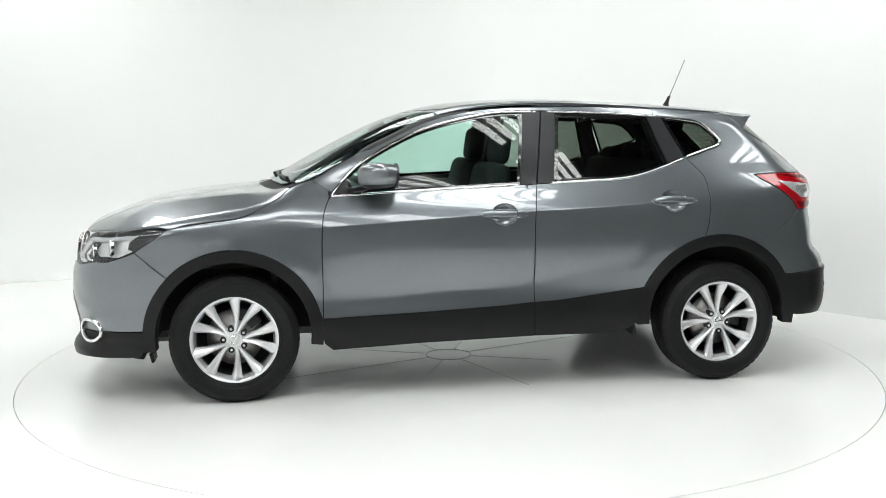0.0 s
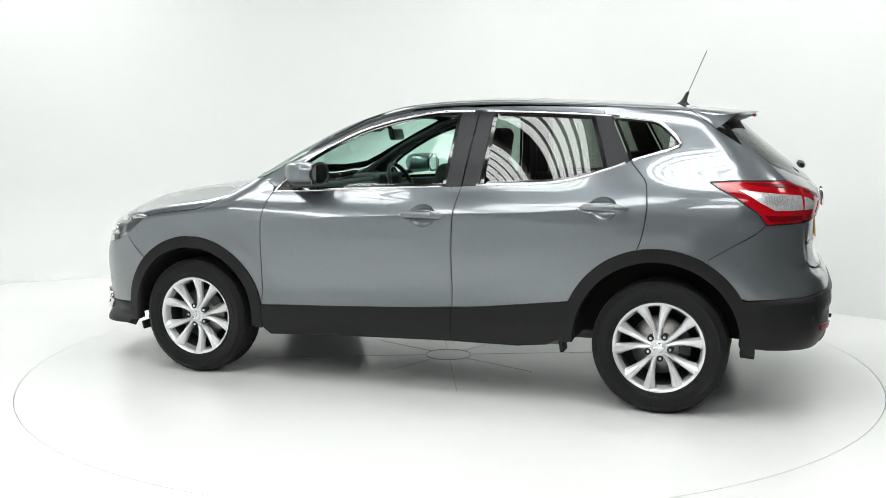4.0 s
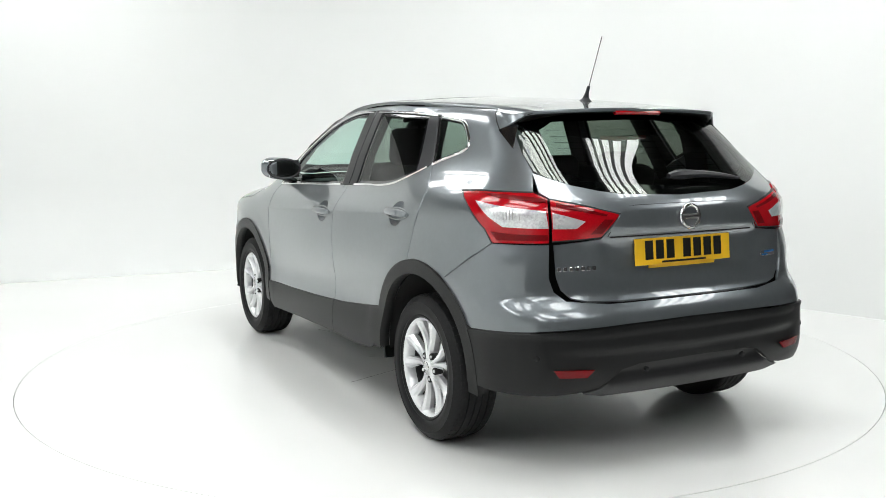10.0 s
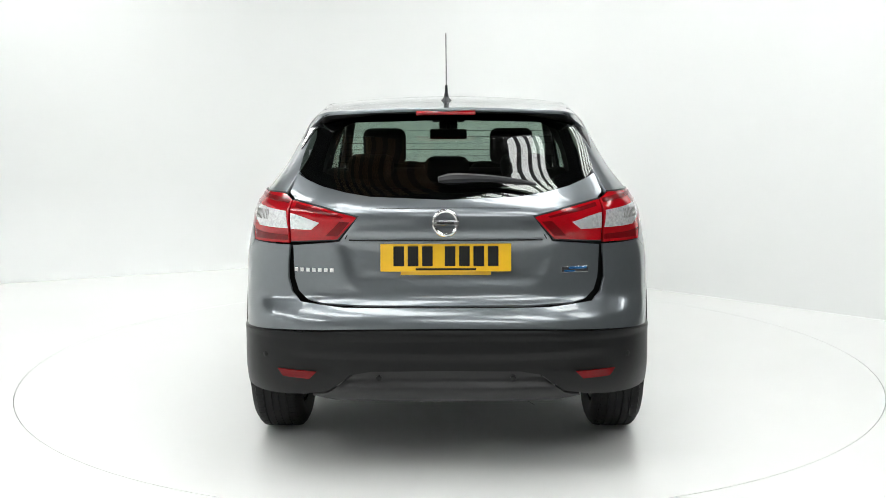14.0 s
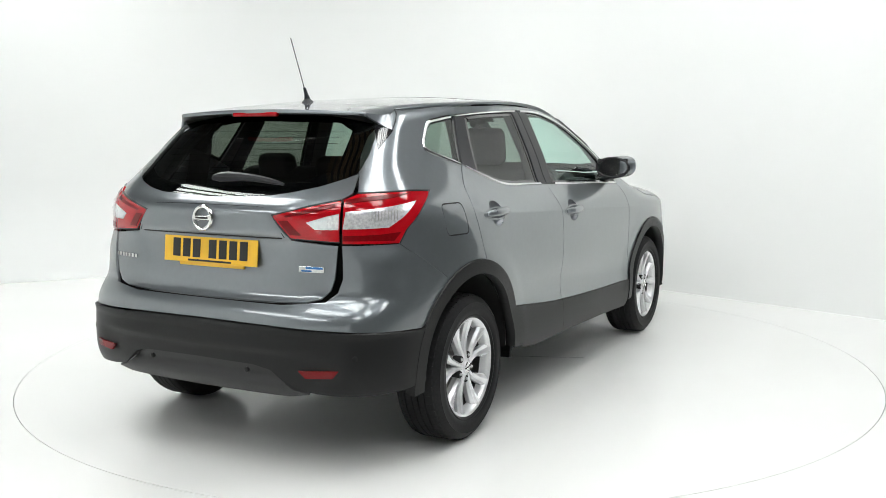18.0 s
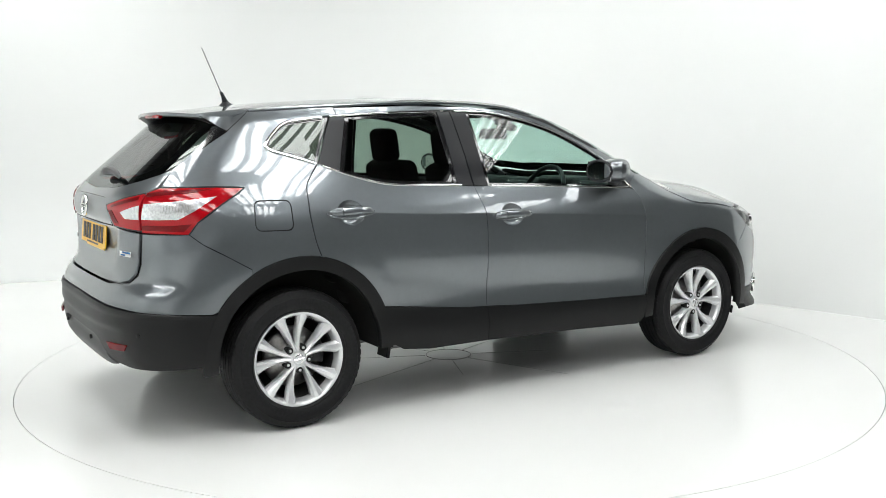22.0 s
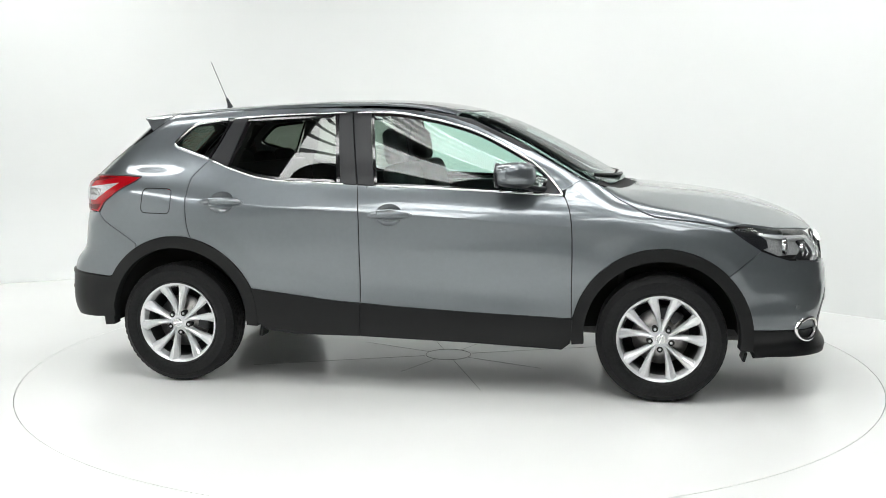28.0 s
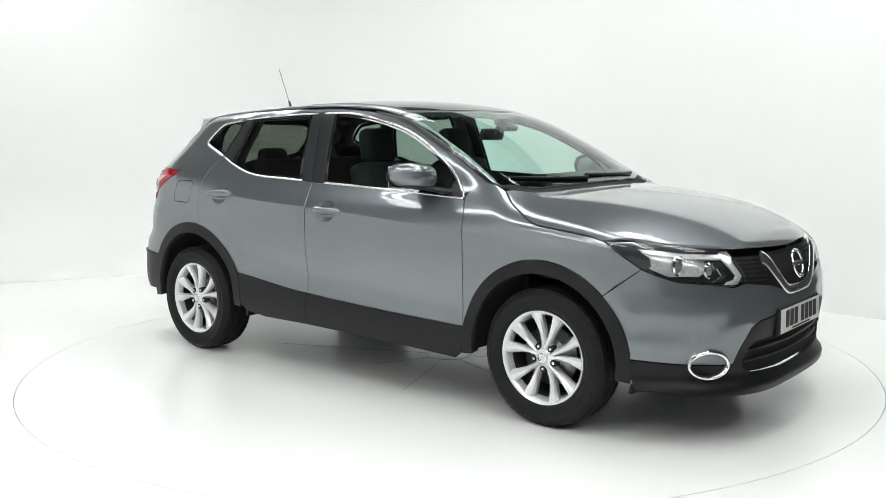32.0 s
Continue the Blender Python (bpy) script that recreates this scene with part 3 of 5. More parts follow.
ROOF_LINE = [(-1.388, 1.330), (-1.360, 1.365), (-1.278, 1.432), (-1.188, 1.450), (-1.037, 1.466), (-0.707, 1.486), (-0.317, 1.496), (-0.107, 1.492),
             (0.043, 1.470), (0.193, 1.437), (0.344, 1.390), (0.495, 1.319), (0.647, 1.230), (0.740, 1.149), (0.803, 1.075)]
belt, roofl = bend(BELT, 5), bend(ROOF_LINE, 5)

FDOOR = [(0.812, 1.058)] + bend(DOOR_FRONT, 4)[1:] + [(0.868, 0.432)] + [(x, z + G) for x, z in bend(CLAD_TOP, 3) if -0.25 < x < 0.86] \
    + [(-0.255, 0.478)] + [(x + G, z) for x, z in bend(B_LINE, 3)][::-1] + [p for p in belt if -0.28 < p[0] < 0.80][::-1]
RDOOR = [(x - G, z) for x, z in bend(B_LINE, 3)] + [(x, z + G) for x, z in bend(CLAD_TOP, 3) if -0.88 < x < -0.27] \
    + [p for p in rear_arch(RO + G, 30, 155, 40) if -1.205 < p[0] < -0.85 and p[1] > 0.54] \
    + [(x + G, z) for x, z in bend(DOOR_REAR, 4)][::-1] + [p for p in belt if -1.15 < p[0] < -0.29][::-1]
FENDER = bend(HOOD_LINE, 3) + [(0.965, 1.128), (0.905, 1.142), (0.828, 1.092)] + [(x + 2 * G, z) for x, z in bend(DOOR_FRONT, 4)] \
    + [p for p in front_arch(FO + G, 170, 40, 34) if 0.874 < p[0] < 1.64 and p[1] > 0.43] + [(1.650, 0.665), (1.806, 0.79), (1.72, 0.85)]
QUARTER = [(x - G, z) for x, z in bend(DOOR_REAR, 4)] + [p for p in rear_arch(RO + G, 79, 140, 26) if -1.545 < p[0] < -1.218] \
    + [(-1.551, 0.753), (-1.548, 0.777), (-1.66, 0.845), (-1.760, 0.904), (-1.806, 0.945), (-1.768, 0.998), (-1.66, 1.075), (-1.580, 1.118), (-1.541, 1.143), (-1.66, 1.150),
       (-1.76, 1.150), (-1.882, 1.148), (-1.815, 1.226), (-1.745, 1.298), (-1.655, 1.378), (-1.555, 1.447), (-1.44, 1.490), (-1.40, 1.493), (-1.30, 1.497), (-1.1, 1.512),
       (-1.0, 1.516), (-1.0, 1.474)] \
    + [(x, z + 0.006) for x, z in roofl if x < -1.0][::-1] + [(-1.39, 1.312)] + [p for p in belt if p[0] < -1.152][::-1]
RAIL = [(0.803, 1.082), (0.835, 1.092), (0.905, 1.142), (0.80, 1.205), (0.60, 1.315), (0.40, 1.405), (0.20, 1.470), (0.0, 1.508), (-0.20, 1.522), (-0.6, 1.525),
        (-1.0, 1.513), (-1.0, 1.476)] + [(x, z + 0.006) for x, z in roofl if x > -1.0]
SILL_LOW = [(-0.775, 0.318), (-0.617, 0.300), (-0.254, 0.300), (0.35, 0.285), (0.819, 0.265)]
SILL = bend(CLAD_TOP, 3) + [p for p in rear_arch(RO, 0, 40, 14) if p[1] < 0.53][::-1] + SILL_LOW + [(0.862, 0.30)]


def cut(poly, x, keep):
    """The part of an outline on one side of the upright line x."""
    out = []
    for a, b in zip(poly, poly[1:] + poly[:1]):
        ia, ib = (a[0] - x) * keep >= 0, (b[0] - x) * keep >= 0
        if ia:
            out.append(a)
        if ia != ib:
            t = (x - a[0]) / (b[0] - a[0])
            out.append((x, a[1] + t * (b[1] - a[1])))
    return out


HANDLES = {"front_door": (-0.096, 0.955), "rear_door": (-1.040, 1.011)}
FUEL = [(-1.368, 1.085), (-1.352, 1.081), (-1.341, 1.070), (-1.338, 1.054), (-1.339, 0.975), (-1.343, 0.958), (-1.354, 0.947), (-1.370, 0.944), (-1.490, 0.947), (-1.507, 0.951), (-1.518, 0.962),
        (-1.522, 0.979), (-1.519, 1.056), (-1.514, 1.073), (-1.502, 1.084), (-1.486, 1.087)]


def handle_set(door, cx, cz, side):
    """A pressed cup in the door skin with a bar handle across it."""
    cup = arc(cx, cz, 0.058, 0, 360, 28, 1.25)[:-1]
    dip = lambda p: -0.034 * np.clip(1 - ((p[:, 0] - cx) / 0.0725) ** 2 - ((p[:, 2] - cz) / 0.058) ** 2, 0, 1) ** 0.42
    panel("handle_cup", patch(cup, "L", 0.007, 0, 0, relief=dip), PAINT, door, side=side)
    line = [(cx - 0.112 + 0.224 * i / 16, cz + 0.002 * math.sin(i * 0.19)) for i in range(17)]
    p, n = onto(line, "L")
    off = np.array([0.005 + 0.022 * math.sin(math.pi * min(max((i - 0.3) / 15.4, 0), 1)) ** 0.45 for i in range(17)])
    p, n = (p + n * off[:, None]) * (1, side, 1), n * (1, side, 1)
    bar = part("door_handle", sweep(p[4:], 0.0170, 12, n[4:], 0.55, taper=[1] * 10 + [0.98, 0.88, 0.5]), PAINT, door, smooth=True, sharp=50)
    p[3] += (p[4] - p[3]) * 0.85
    part("handle_end_cap", sweep(p[:4], 0.0170, 12, n[:4], 0.55, taper=[0.5, 0.88, 0.98, 1]), PAINT, door, smooth=True, sharp=50)
    ring = np.array([(cx + 0.130 * math.cos(a), cz + 0.026 * math.sin(a) * (1 - 0.25 * math.cos(a) ** 2)) for a in np.linspace(0, 2 * math.pi, 41)[:-1]])
    q, k = onto(ring, "L", 0.0005)
    part("handle_surround", sweep(q * (1, side, 1), 0.0035, 6, k * (1, side, 1), 0.5, closed=True), PAINT, door, smooth=True)
    return bar


for side in BOTH:
    panel("front_wing", patch(FENDER, "L", 0.013), PAINT, car, side=side)
    doors = {}
    for name, shape in (("front_door", FDOOR), ("rear_door", RDOOR)):
        cx, cz = HANDLES[name]
        doors[name] = panel(name, patch(shape, "L", 0.015, holes=[arc(cx, cz, 0.0585, 0, 360, 28, 1.25)[:-1]], lines=[(SHOULDER, (-0.016, -0.005, -0.0015, 0.0015, 0.005, 0.016)), (SCOOP, (-0.024, -0.012, 0.0, 0.012, 0.024))]), PAINT, car, side=side)
        handle_set(doors[name], cx, cz, side)
    fd, rd = doors["front_door"], doors["rear_door"]
    hole = [FUEL] if side < 0 else []
    panel("rear_quarter_panel", patch(QUARTER, "L", 0.013, holes=hole), PAINT, car, side=side)
    if side < 0:
        # dark rod laid round the flap as the shade of its gap
        rib(FUEL + FUEL[:1], "L", 0.009, 0.004, -0.002, DARK, "flap_shade_strip", car, side, n=6)
        panel("fuel_flap", patch(inset(FUEL, 0.003), "L", 0.02), PAINT, car, side=side)
    # dark filler rods in the seams stand in for the shade between panels
    for line in (bend(DOOR_FRONT, 4), bend(DOOR_REAR, 4), bend(B_LINE, 3), bend(HOOD_LINE, 3)):
        rib(line, "L", 0.010, 0.004, -0.007, DARK, "gap_shade_strip", car, side, n=6)
    panel("roof_side_rail", patch(RAIL, "L", 0.016), PAINT, car, side=side)
    for k, piece in enumerate((cut(SILL, -0.256, 1), cut(SILL, -0.260, -1))):
        panel("sill_cladding", patch(piece, "L", 0.03, 0.006, 0.03), CLAD, (fd, rd)[k], "black grained plastic sill cladding", side=side)
    for nm, ring in (("front_arch_trim", front_arch(FO, 186, -8, 44) + front_arch(FI, -8, 186, 44)), ("rear_arch_trim", rear_arch(RO, 186, -2, 44) + rear_arch(RI, -2, 186, 44))):
        panel(nm, patch(ring, "L", 0.018, 0.010, 0.05), CLAD, car, "black plastic wheel arch trim", side=side)

    # glass, pillars and bright trim
    fg = [(0.70, 1.0645)] + [p for p in belt if -0.19 < p[0] < 0.69] + [(-0.195, 1.106), (-0.243, 1.493)] + [p for p in roofl if -0.235 < p[0]][:-2] + [(0.735, 1.150)]
    front_pane = panel("front_window", side_glass(patch(inset(fg, 0.006), "L", 0.04, -0.006, 0)), TINT, fd, "green-tinted clear door glass", side=side)
    panel("window_seal", patch(fg, "L", 0.03, -0.004, 0.006, holes=[inset(fg, 0.016)]), GLOSSBLACK, fd, side=side)
    sail = [(0.812, 1.061), (0.70, 1.0645), (0.735, 1.152), (0.765, 1.122), (0.803, 1.075)]
    panel("mirror_sail", patch(sail, "L", 0.03, -0.001), SATINBLACK, fd, side=side)
    panel("door_pillar_trim", patch([(-0.195, 1.106), (-0.286, 1.110), (-0.343, 1.495), (-0.243, 1.493)], "L", 0.03, 0.001), SATINBLACK, fd, "satin black pillar trim", side=side)
    panel("door_pillar_trim", patch([(-0.2895, 1.110), (-0.385, 1.115), (-0.425, 1.492), (-0.346, 1.495)], "L", 0.03, 0.001), SATINBLACK, rd, "satin black pillar trim", side=side)
    rg = [(-0.385, 1.115)] + [p for p in belt if -1.03 < p[0] < -0.39] + [(-1.045, 1.201), (-0.955, 1.470)] + [p for p in roofl if -0.94 < p[0] < -0.43] + [(-0.425, 1.492)]
    panel("rear_side_window", side_glass(patch(inset(rg, 0.006), "L", 0.04, -0.006, 0)), PRIVACY, rd, "dark privacy door glass", side=side)
    panel("window_seal", patch(rg, "L", 0.03, -0.004, 0.006, holes=[inset(rg, 0.020)]), GLOSSBLACK, rd, side=side)
    panel("door_pillar_trim", patch([(-1.045, 1.201), (-1.151, 1.240), (-1.040, 1.466), (-0.955, 1.470)], "L", 0.03, 0.001), SATINBLACK, rd, "satin black pillar trim", side=side)
    qg = [p for p in belt if p[0] < -1.16] + [(-1.383, 1.318)] + [p for p in roofl if p[0] < -1.05] + [(-1.046, 1.465), (-1.155, 1.243)]
    panel("quarter_glass", side_glass(patch(qg, "L", 0.03, -0.004, 0)), PRIVACY, car, "dark fixed quarter glass", side=side)
    panel("window_seal", patch(qg, "L", 0.03, -0.003, 0.006, holes=[inset(qg, 0.014)]), GLOSSBLACK, car, side=side)
    rib([p for p in belt if -0.284 < p[0] <= 0.816], "L", 0.012, 0.008, 0.002, CHROME, "window_chrome", fd, side)
    rib([p for p in belt if -1.148 < p[0] < -0.292], "L", 0.012, 0.008, 0.002, CHROME, "window_chrome", rd, side)
    rib([p for p in belt if p[0] < -1.156] + [(-1.381, 1.316)] + [p for p in roofl if p[0] < -1.05], "L", 0.017, 0.009, 0.002, CHROME, "window_chrome", car, side)
    rib([p for p in roofl if -1.04 < p[0] < -0.35], "L", 0.011, 0.008, 0.003, CHROME, "window_chrome", rd, side)
    rib([p for p in roofl if -0.342 < p[0]] + [(0.811, 1.064)], "L", 0.013, 0.008, 0.003, CHROME, "window_chrome", fd, side)

# ---- bonnet, screen and roof ----
HOOD_EDGE = shared(HOOD_LINE[::-1], "L", "T") + [(1.742, 0.789), (1.870, 0.714), (1.980, 0.597), (2.082, 0.464), (2.130, 0.316), (2.151, 0.15), (2.157, 0.0)]
edge = bend(HOOD_EDGE, 4)
HOOD = edge + [(x, -y) for x, y in edge[::-1]][1:] + [(1.10, -0.60), (1.15, -0.45), (1.19, -0.2), (1.20, 0), (1.19, 0.2), (1.15, 0.45), (1.10, 0.60)]
panel("bonnet", patch(HOOD, "T", 0.014, gap=0.0045), PAINT, car)
COWL = mirrored([(1.196, 0.0), (1.186, 0.2), (1.146, 0.45), (1.10, 0.60), (1.03, 0.685), (0.99, 0.715), (1.07, 0.50), (1.115, 0.25), (1.13, 0.0)])
panel("cowl", patch(COWL, "T", 0.03, -0.012, 0.02), DARK, car, "black plastic cowl under the wipers")
SCREEN_EDGE = [(1.135, 0.0), (1.12, 0.25), (1.075, 0.50), (0.985, 0.712), (0.93, 0.728), (0.80, 0.715), (0.60, 0.682), (0.33, 0.634), (0.235, 0.610), (0.30, 0.40), (0.345, 0.2), (0.36, 0.0)]
WS = mirrored(SCREEN_EDGE)
screen = panel("windscreen", even(patch(WS, "T", 0.03, 0, 0), 0, 1, 3), SCREEN, car, "clear green-tinted windscreen")
IN_EDGE = [(1.04, 0.0), (1.025, 0.25), (0.985, 0.48), (0.90, 0.665), (0.80, 0.672), (0.60, 0.644), (0.40, 0.607), (0.335, 0.585), (0.385, 0.38), (0.425, 0.2), (0.435, 0.12), (0.50, 0.10), (0.505, 0.0)]
panel("screen_border", patch(WS, "T", 0.03, -0.003, 0, holes=[mirrored(IN_EDGE)]), FRIT, screen, "black printed border of the windscreen")
ROOF_EDGE = [(0.352, 0.0), (0.337, 0.2), (0.292, 0.40), (0.226, 0.606), (0.0, 0.600), (-0.5, 0.598), (-1.0, 0.585), (-1.415, 0.545), (-1.43, 0.3), (-1.435, 0.0)]
PANO = [(0.33, 0.0), (0.315, 0.2), (0.272, 0.39), (0.20, 0.535), (0.0, 0.545), (-0.55, 0.545), (-0.59, 0.51), (-0.60, 0.0)]
panel("roof", patch(mirrored(ROOF_EDGE), "T", 0.03, holes=[mirrored([(x + 0.004, y) if x > 0 else (x - 0.004, y + (0.004 if y else 0)) for x, y in PANO])]), PAINT, car)
panel("glass_roof", patch(mirrored(PANO), "T", 0.035, 0.001), FRIT, car, "black glass roof panel")
for side in BOTH:
    line = [(x, y + 0.004) for x, y in ROOF_EDGE[3:8]]
    p, n = onto(bend(line, 6), "T", 0.002)
    part("roof_gutter", sweep(p * (1, side, 1), 0.005, 6, n * (1, side, 1), 0.3), PAINT, car, smooth=True)

# aerial
mast = part("aerial", lathe_bm([(0, 0), (0.030, 0.0), (0.026, 0.006), (0.012, 0.022), (0.0075, 0.045), (0.006, 0.075), (0.0, 0.078)], 16), SATINBLACK, car, "black roof aerial")
mast.data.transform(pose(0, 0, 0, 90))
for v in mast.data.vertices:
    v.co.x = v.co.x * 1.6 - v.co.z * 0.42
    v.co += Vector((-1.325, 0, 1.528))
part("aerial_whip", sweep([(-1.325 - 0.42 * z - 0.002, 0, 1.528 + z) for z in (0.06, 0.12, 0.18, 0.24, 0.300)], 0.0021, 6), SATINBLACK, mast)

# front wipers
for y0, y1 in ((0.52, -0.08), (-0.10, -0.62)):
    pts = [(1.02 - 0.10 * ((y0 + (y1 - y0) * i / 8) / 0.7) ** 2 + 0.075 * (1 - i / 8), y0 + (y1 - y0) * i / 8) for i in range(9)]
    p, n = onto([(1.108 - 0.29 * y * y - 0.03 * i / 8, y) for i, (x, y) in enumerate(pts)], "T", 0.009)
    wip = part("wiper", sweep(p, 0.0055, 8, n, 1.2, taper=[1.8, 1.6, 1.3, 1, 1, 1, 1, 1, 0.8]), SATINBLACK, car, "black windscreen wiper", smooth=True)
    part("wiper_blade", sweep(p - n * 0.006, 0.004, 6, n, 1.6), RUBBER, wip)

# ---- tail ----
GATE_EDGE = [(0.0, 0.706), (0.332, 0.708), (0.50, 0.714), (0.56, 0.727), (0.597, 0.760), (0.613, 0.81), (0.617, 0.87), (0.618, 0.944), (0.425, 0.963), (0.345, 1.061), (0.613, 1.124), (0.640, 1.15),
             (0.618, 1.225), (0.573, 1.205), (0.50, 1.178), (0.40, 1.155), (0.30, 1.140), (0.0, 1.128)]


def plate_recess(p):
    y, z = np.abs(p[:, 1]), p[:, 2]
    inset_area = soft((0.37 - y + 0.35 * (z - 0.80)) / 0.016) * soft((z - 0.800) / 0.014) * soft((0.968 - z) / 0.008)
    brow = soft((0.40 - y) / 0.02) * soft((z - 0.966) / 0.008) * soft((1.09 - z) / 0.012)
    return -0.015 * inset_area + 0.006 * brow


gate = panel("tailgate", patch(two_sided(GATE_EDGE), "R", 0.010, relief=plate_recess), PAINT, car)
RG_EDGE = [(0.0, 1.126), (0.30, 1.138), (0.40, 1.153), (0.50, 1.176), (0.573, 1.203), (0.613, 1.235), (0.605, 1.30), (0.585, 1.37), (0.54, 1.44), (0.40, 1.475), (0.0, 1.485)]
RG_IN = [(0.0, 1.165), (0.30, 1.178), (0.42, 1.20), (0.51, 1.235), (0.505, 1.30), (0.48, 1.40), (0.40, 1.435), (0.0, 1.445)]
rear_glass = panel("rear_window", even(patch(two_sided(RG_EDGE), "R", 0.03, 0.001, 0), 1, 2, 3), PRIVACY, car, "dark privacy glass in the tailgate")
panel("glass_border", patch(two_sided(RG_EDGE), "R", 0.03, -0.003, 0, holes=[two_sided(RG_IN)]), FRIT, rear_glass, "black printed border of the rear window")
for i in range(9):
    z = 1.19 + 0.026 * i
    p, n = onto([(-0.45 + 0.1 * k, z) for k in range(10)], "R", -0.001)
    part("heater_wire", sweep(p, 0.0012, 4, n), DARK, rear_glass)
# dark rod drawn as the shadow line under the tailgate handle
p, n = onto([(-0.385 + 0.077 * k, 0.9665) for k in range(11)], "R", -0.004)
part("handle_shadow_line", sweep(p, 0.003, 6, n, 0.7), DARK, gate)
p, n = onto(bend([(0.40, 0.972), (0.345, 1.063), (0.315, 1.088), (0.15, 1.093), (-0.15, 1.093), (-0.315, 1.088), (-0.345, 1.063), (-0.40, 0.972)], 5), "R", 0.002)
part("brow_line", sweep(p, 0.0022, 5, n, 0.5), DARK, gate)


def spoiler():
    half_plan = [(-1.435, 0.0), (-1.432, 0.3), (-1.418, 0.545), (-1.47, 0.566), (-1.53, 0.570), (-1.58, 0.561), (-1.63, 0.535), (-1.664, 0.49), (-1.686, 0.42), (-1.715, 0.25), (-1.737, 0.0)]
    top = panel("roof_spoiler", patch(mirrored(half_plan), "S", 0.022, 0.0, 0.016, gap=0.002), PAINT, car)
    rear = bend([(-1.55, 0.564), (-1.58, 0.557), (-1.63, 0.531), (-1.660, 0.486), (-1.682, 0.416), (-1.711, 0.25), (-1.733, 0.0)], 6)
    rear = rear + [(x, -y) for x, y in rear[::-1]][1:]
    lip, _ = onto(rear, "S", -0.009)
    m = 7
    U, E = [], []
    for q in lip:
        q = Vector(q)
        k = abs(q.y) / 0.568
        root = Vector((-1.545 - 0.030 * k ** 3, q.y * 0.985, 1.492 - 0.080 * k ** 2 - 0.020 * k ** 6))
        for i in range(m + 1):
            t = i / m
            v = q.lerp(root, t)
            v.z -= 0.020 * (1 - t) * min(1, t * 7) * (1 - 0.5 * k)
            U.append(v)
    for j in range(len(lip) - 1):
        for i in range(m):
            a = j * (m + 1) + i
            E.append((a, a + 1, a + m + 2, a + m + 1))
    mesh_part("spoiler_underside", U, E, CLAD, top, "black underside of the roof spoiler")
    light = [(y, -1.734 + 0.30 * y * y) for y in np.linspace(-0.125, 0.125, 11)]
    p, _ = onto([(x + 0.011, y) for y, x in light], "S", -0.021)
    part("brake_light", sweep(p, 0.0110, 8), RED, top, "red high-level brake light", smooth=True)
    for side in BOTH:
        rib([(-1.418, 1.497), (-1.45, 1.474), (-1.50, 1.438), (-1.552, 1.398)], "L", 0.006, 0.003, 0.0, DARK, "spoiler_seam", top, side, n=6)
        up, _ = onto(bend([(-1.50, 0.568), (-1.54, 0.567), (-1.58, 0.559), (-1.625, 0.536)], 4), "S", -0.002)
        foot = onto([(-1.552, 1.398)], "L", 0.002)[0][0]
        bm = bmesh.new()
        a = [bm.verts.new(q * (1, side, 1)) for q in up]
        b = [bm.verts.new((foot + (up[-1] + np.array([0, 0, -0.012]) - foot) * (i / (len(up) - 1)) ** 0.8) * (1, side, 1)) for i in range(len(up))]
        c = [bm.verts.new(v.co - Vector((0, 0.014 * side, 0))) for v in b]
        for i in range(len(up) - 1):
            bm.faces.new((a[i], a[i + 1], b[i + 1], b[i]))
            bm.faces.new((b[i], b[i + 1], c[i + 1], c[i]))
        part("spoiler_cheek", bm, PAINT, top, smooth=True, sharp=40)
        shape = [(-1.545, 1.396), (-1.60, 1.362), (-1.672, 1.316), (-1.655, 1.350), (-1.63, 1.385), (-1.605, 1.420), (-1.575, 1.425)]
        panel("spoiler_fin", patch(shape, "L", 0.03, 0.003), GLOSSBLACK, top, "gloss black fin beside the rear window", side=side)


spoiler()

# rear wiper
p, n = onto([(0.03 - 0.39 * i / 10, 1.180 - 0.010 * (i / 10) ** 2 * 2 + 0.008 * math.sin(i * 0.31)) for i in range(11)], "R", 0.030)
wip = part("rear_wiper", sweep(p, 0.015, 8, n, 0.8, taper=[0.9, 1.6, 1.7, 1.5, 1.3, 1.2, 1.1, 1, 0.9, 0.7, 0.4]), SATINBLACK, car, "black rear wiper lying on the glass", smooth=True)

# rear bumper
BUMP_TOP = [(-2.066, 0.0, 0.701), (-2.05, 0.40, 0.702), (-1.985, 0.565, 0.720), (-1.962, 0.606, 0.755), (-1.950, 0.622, 0.81), (-1.955, 0.626, 0.87), (-1.958, 0.628, 0.943)]
BUMP_LOW = [(-1.70, 0.87, 0.600), (-1.738, 0.868, 0.588), (-1.890, 0.808, 0.600), (-2.047, 0.646, 0.612), (-2.12, 0.35, 0.622), (-2.15, 0.0, 0.625)]
arcs = [p for p in rear_arch(RO + G, 100, 160, 24) if -1.70 < p[0] < -1.56]
half = flat(BUMP_TOP, "CR") + shared([(-1.806, 0.945), (-1.760, 0.904), (-1.66, 0.845), (-1.548, 0.777), (-1.551, 0.753)] + arcs, "L", "CR") + flat(BUMP_LOW, "CR")
rear_bumper = panel("rear_bumper", patch(two_sided(half), "CR", 0.013, gap=0.001), PAINT, car)
half = flat([(-2.15, 0.0, 0.619), (-2.12, 0.35, 0.616), (-2.047, 0.646, 0.606), (-1.890, 0.808, 0.594), (-1.738, 0.868, 0.582), (-1.716, 0.87, 0.585), (-1.712, 0.87, 0.36),
             (-1.822, 0.836, 0.352), (-1.95, 0.72, 0.350), (-2.06, 0.56, 0.350), (-2.10, 0.48, 0.365), (-2.12, 0.43, 0.40), (-2.13, 0.38, 0.440), (-2.15, 0.30, 0.455), (-2.16, 0.0, 0.458)], "CR")
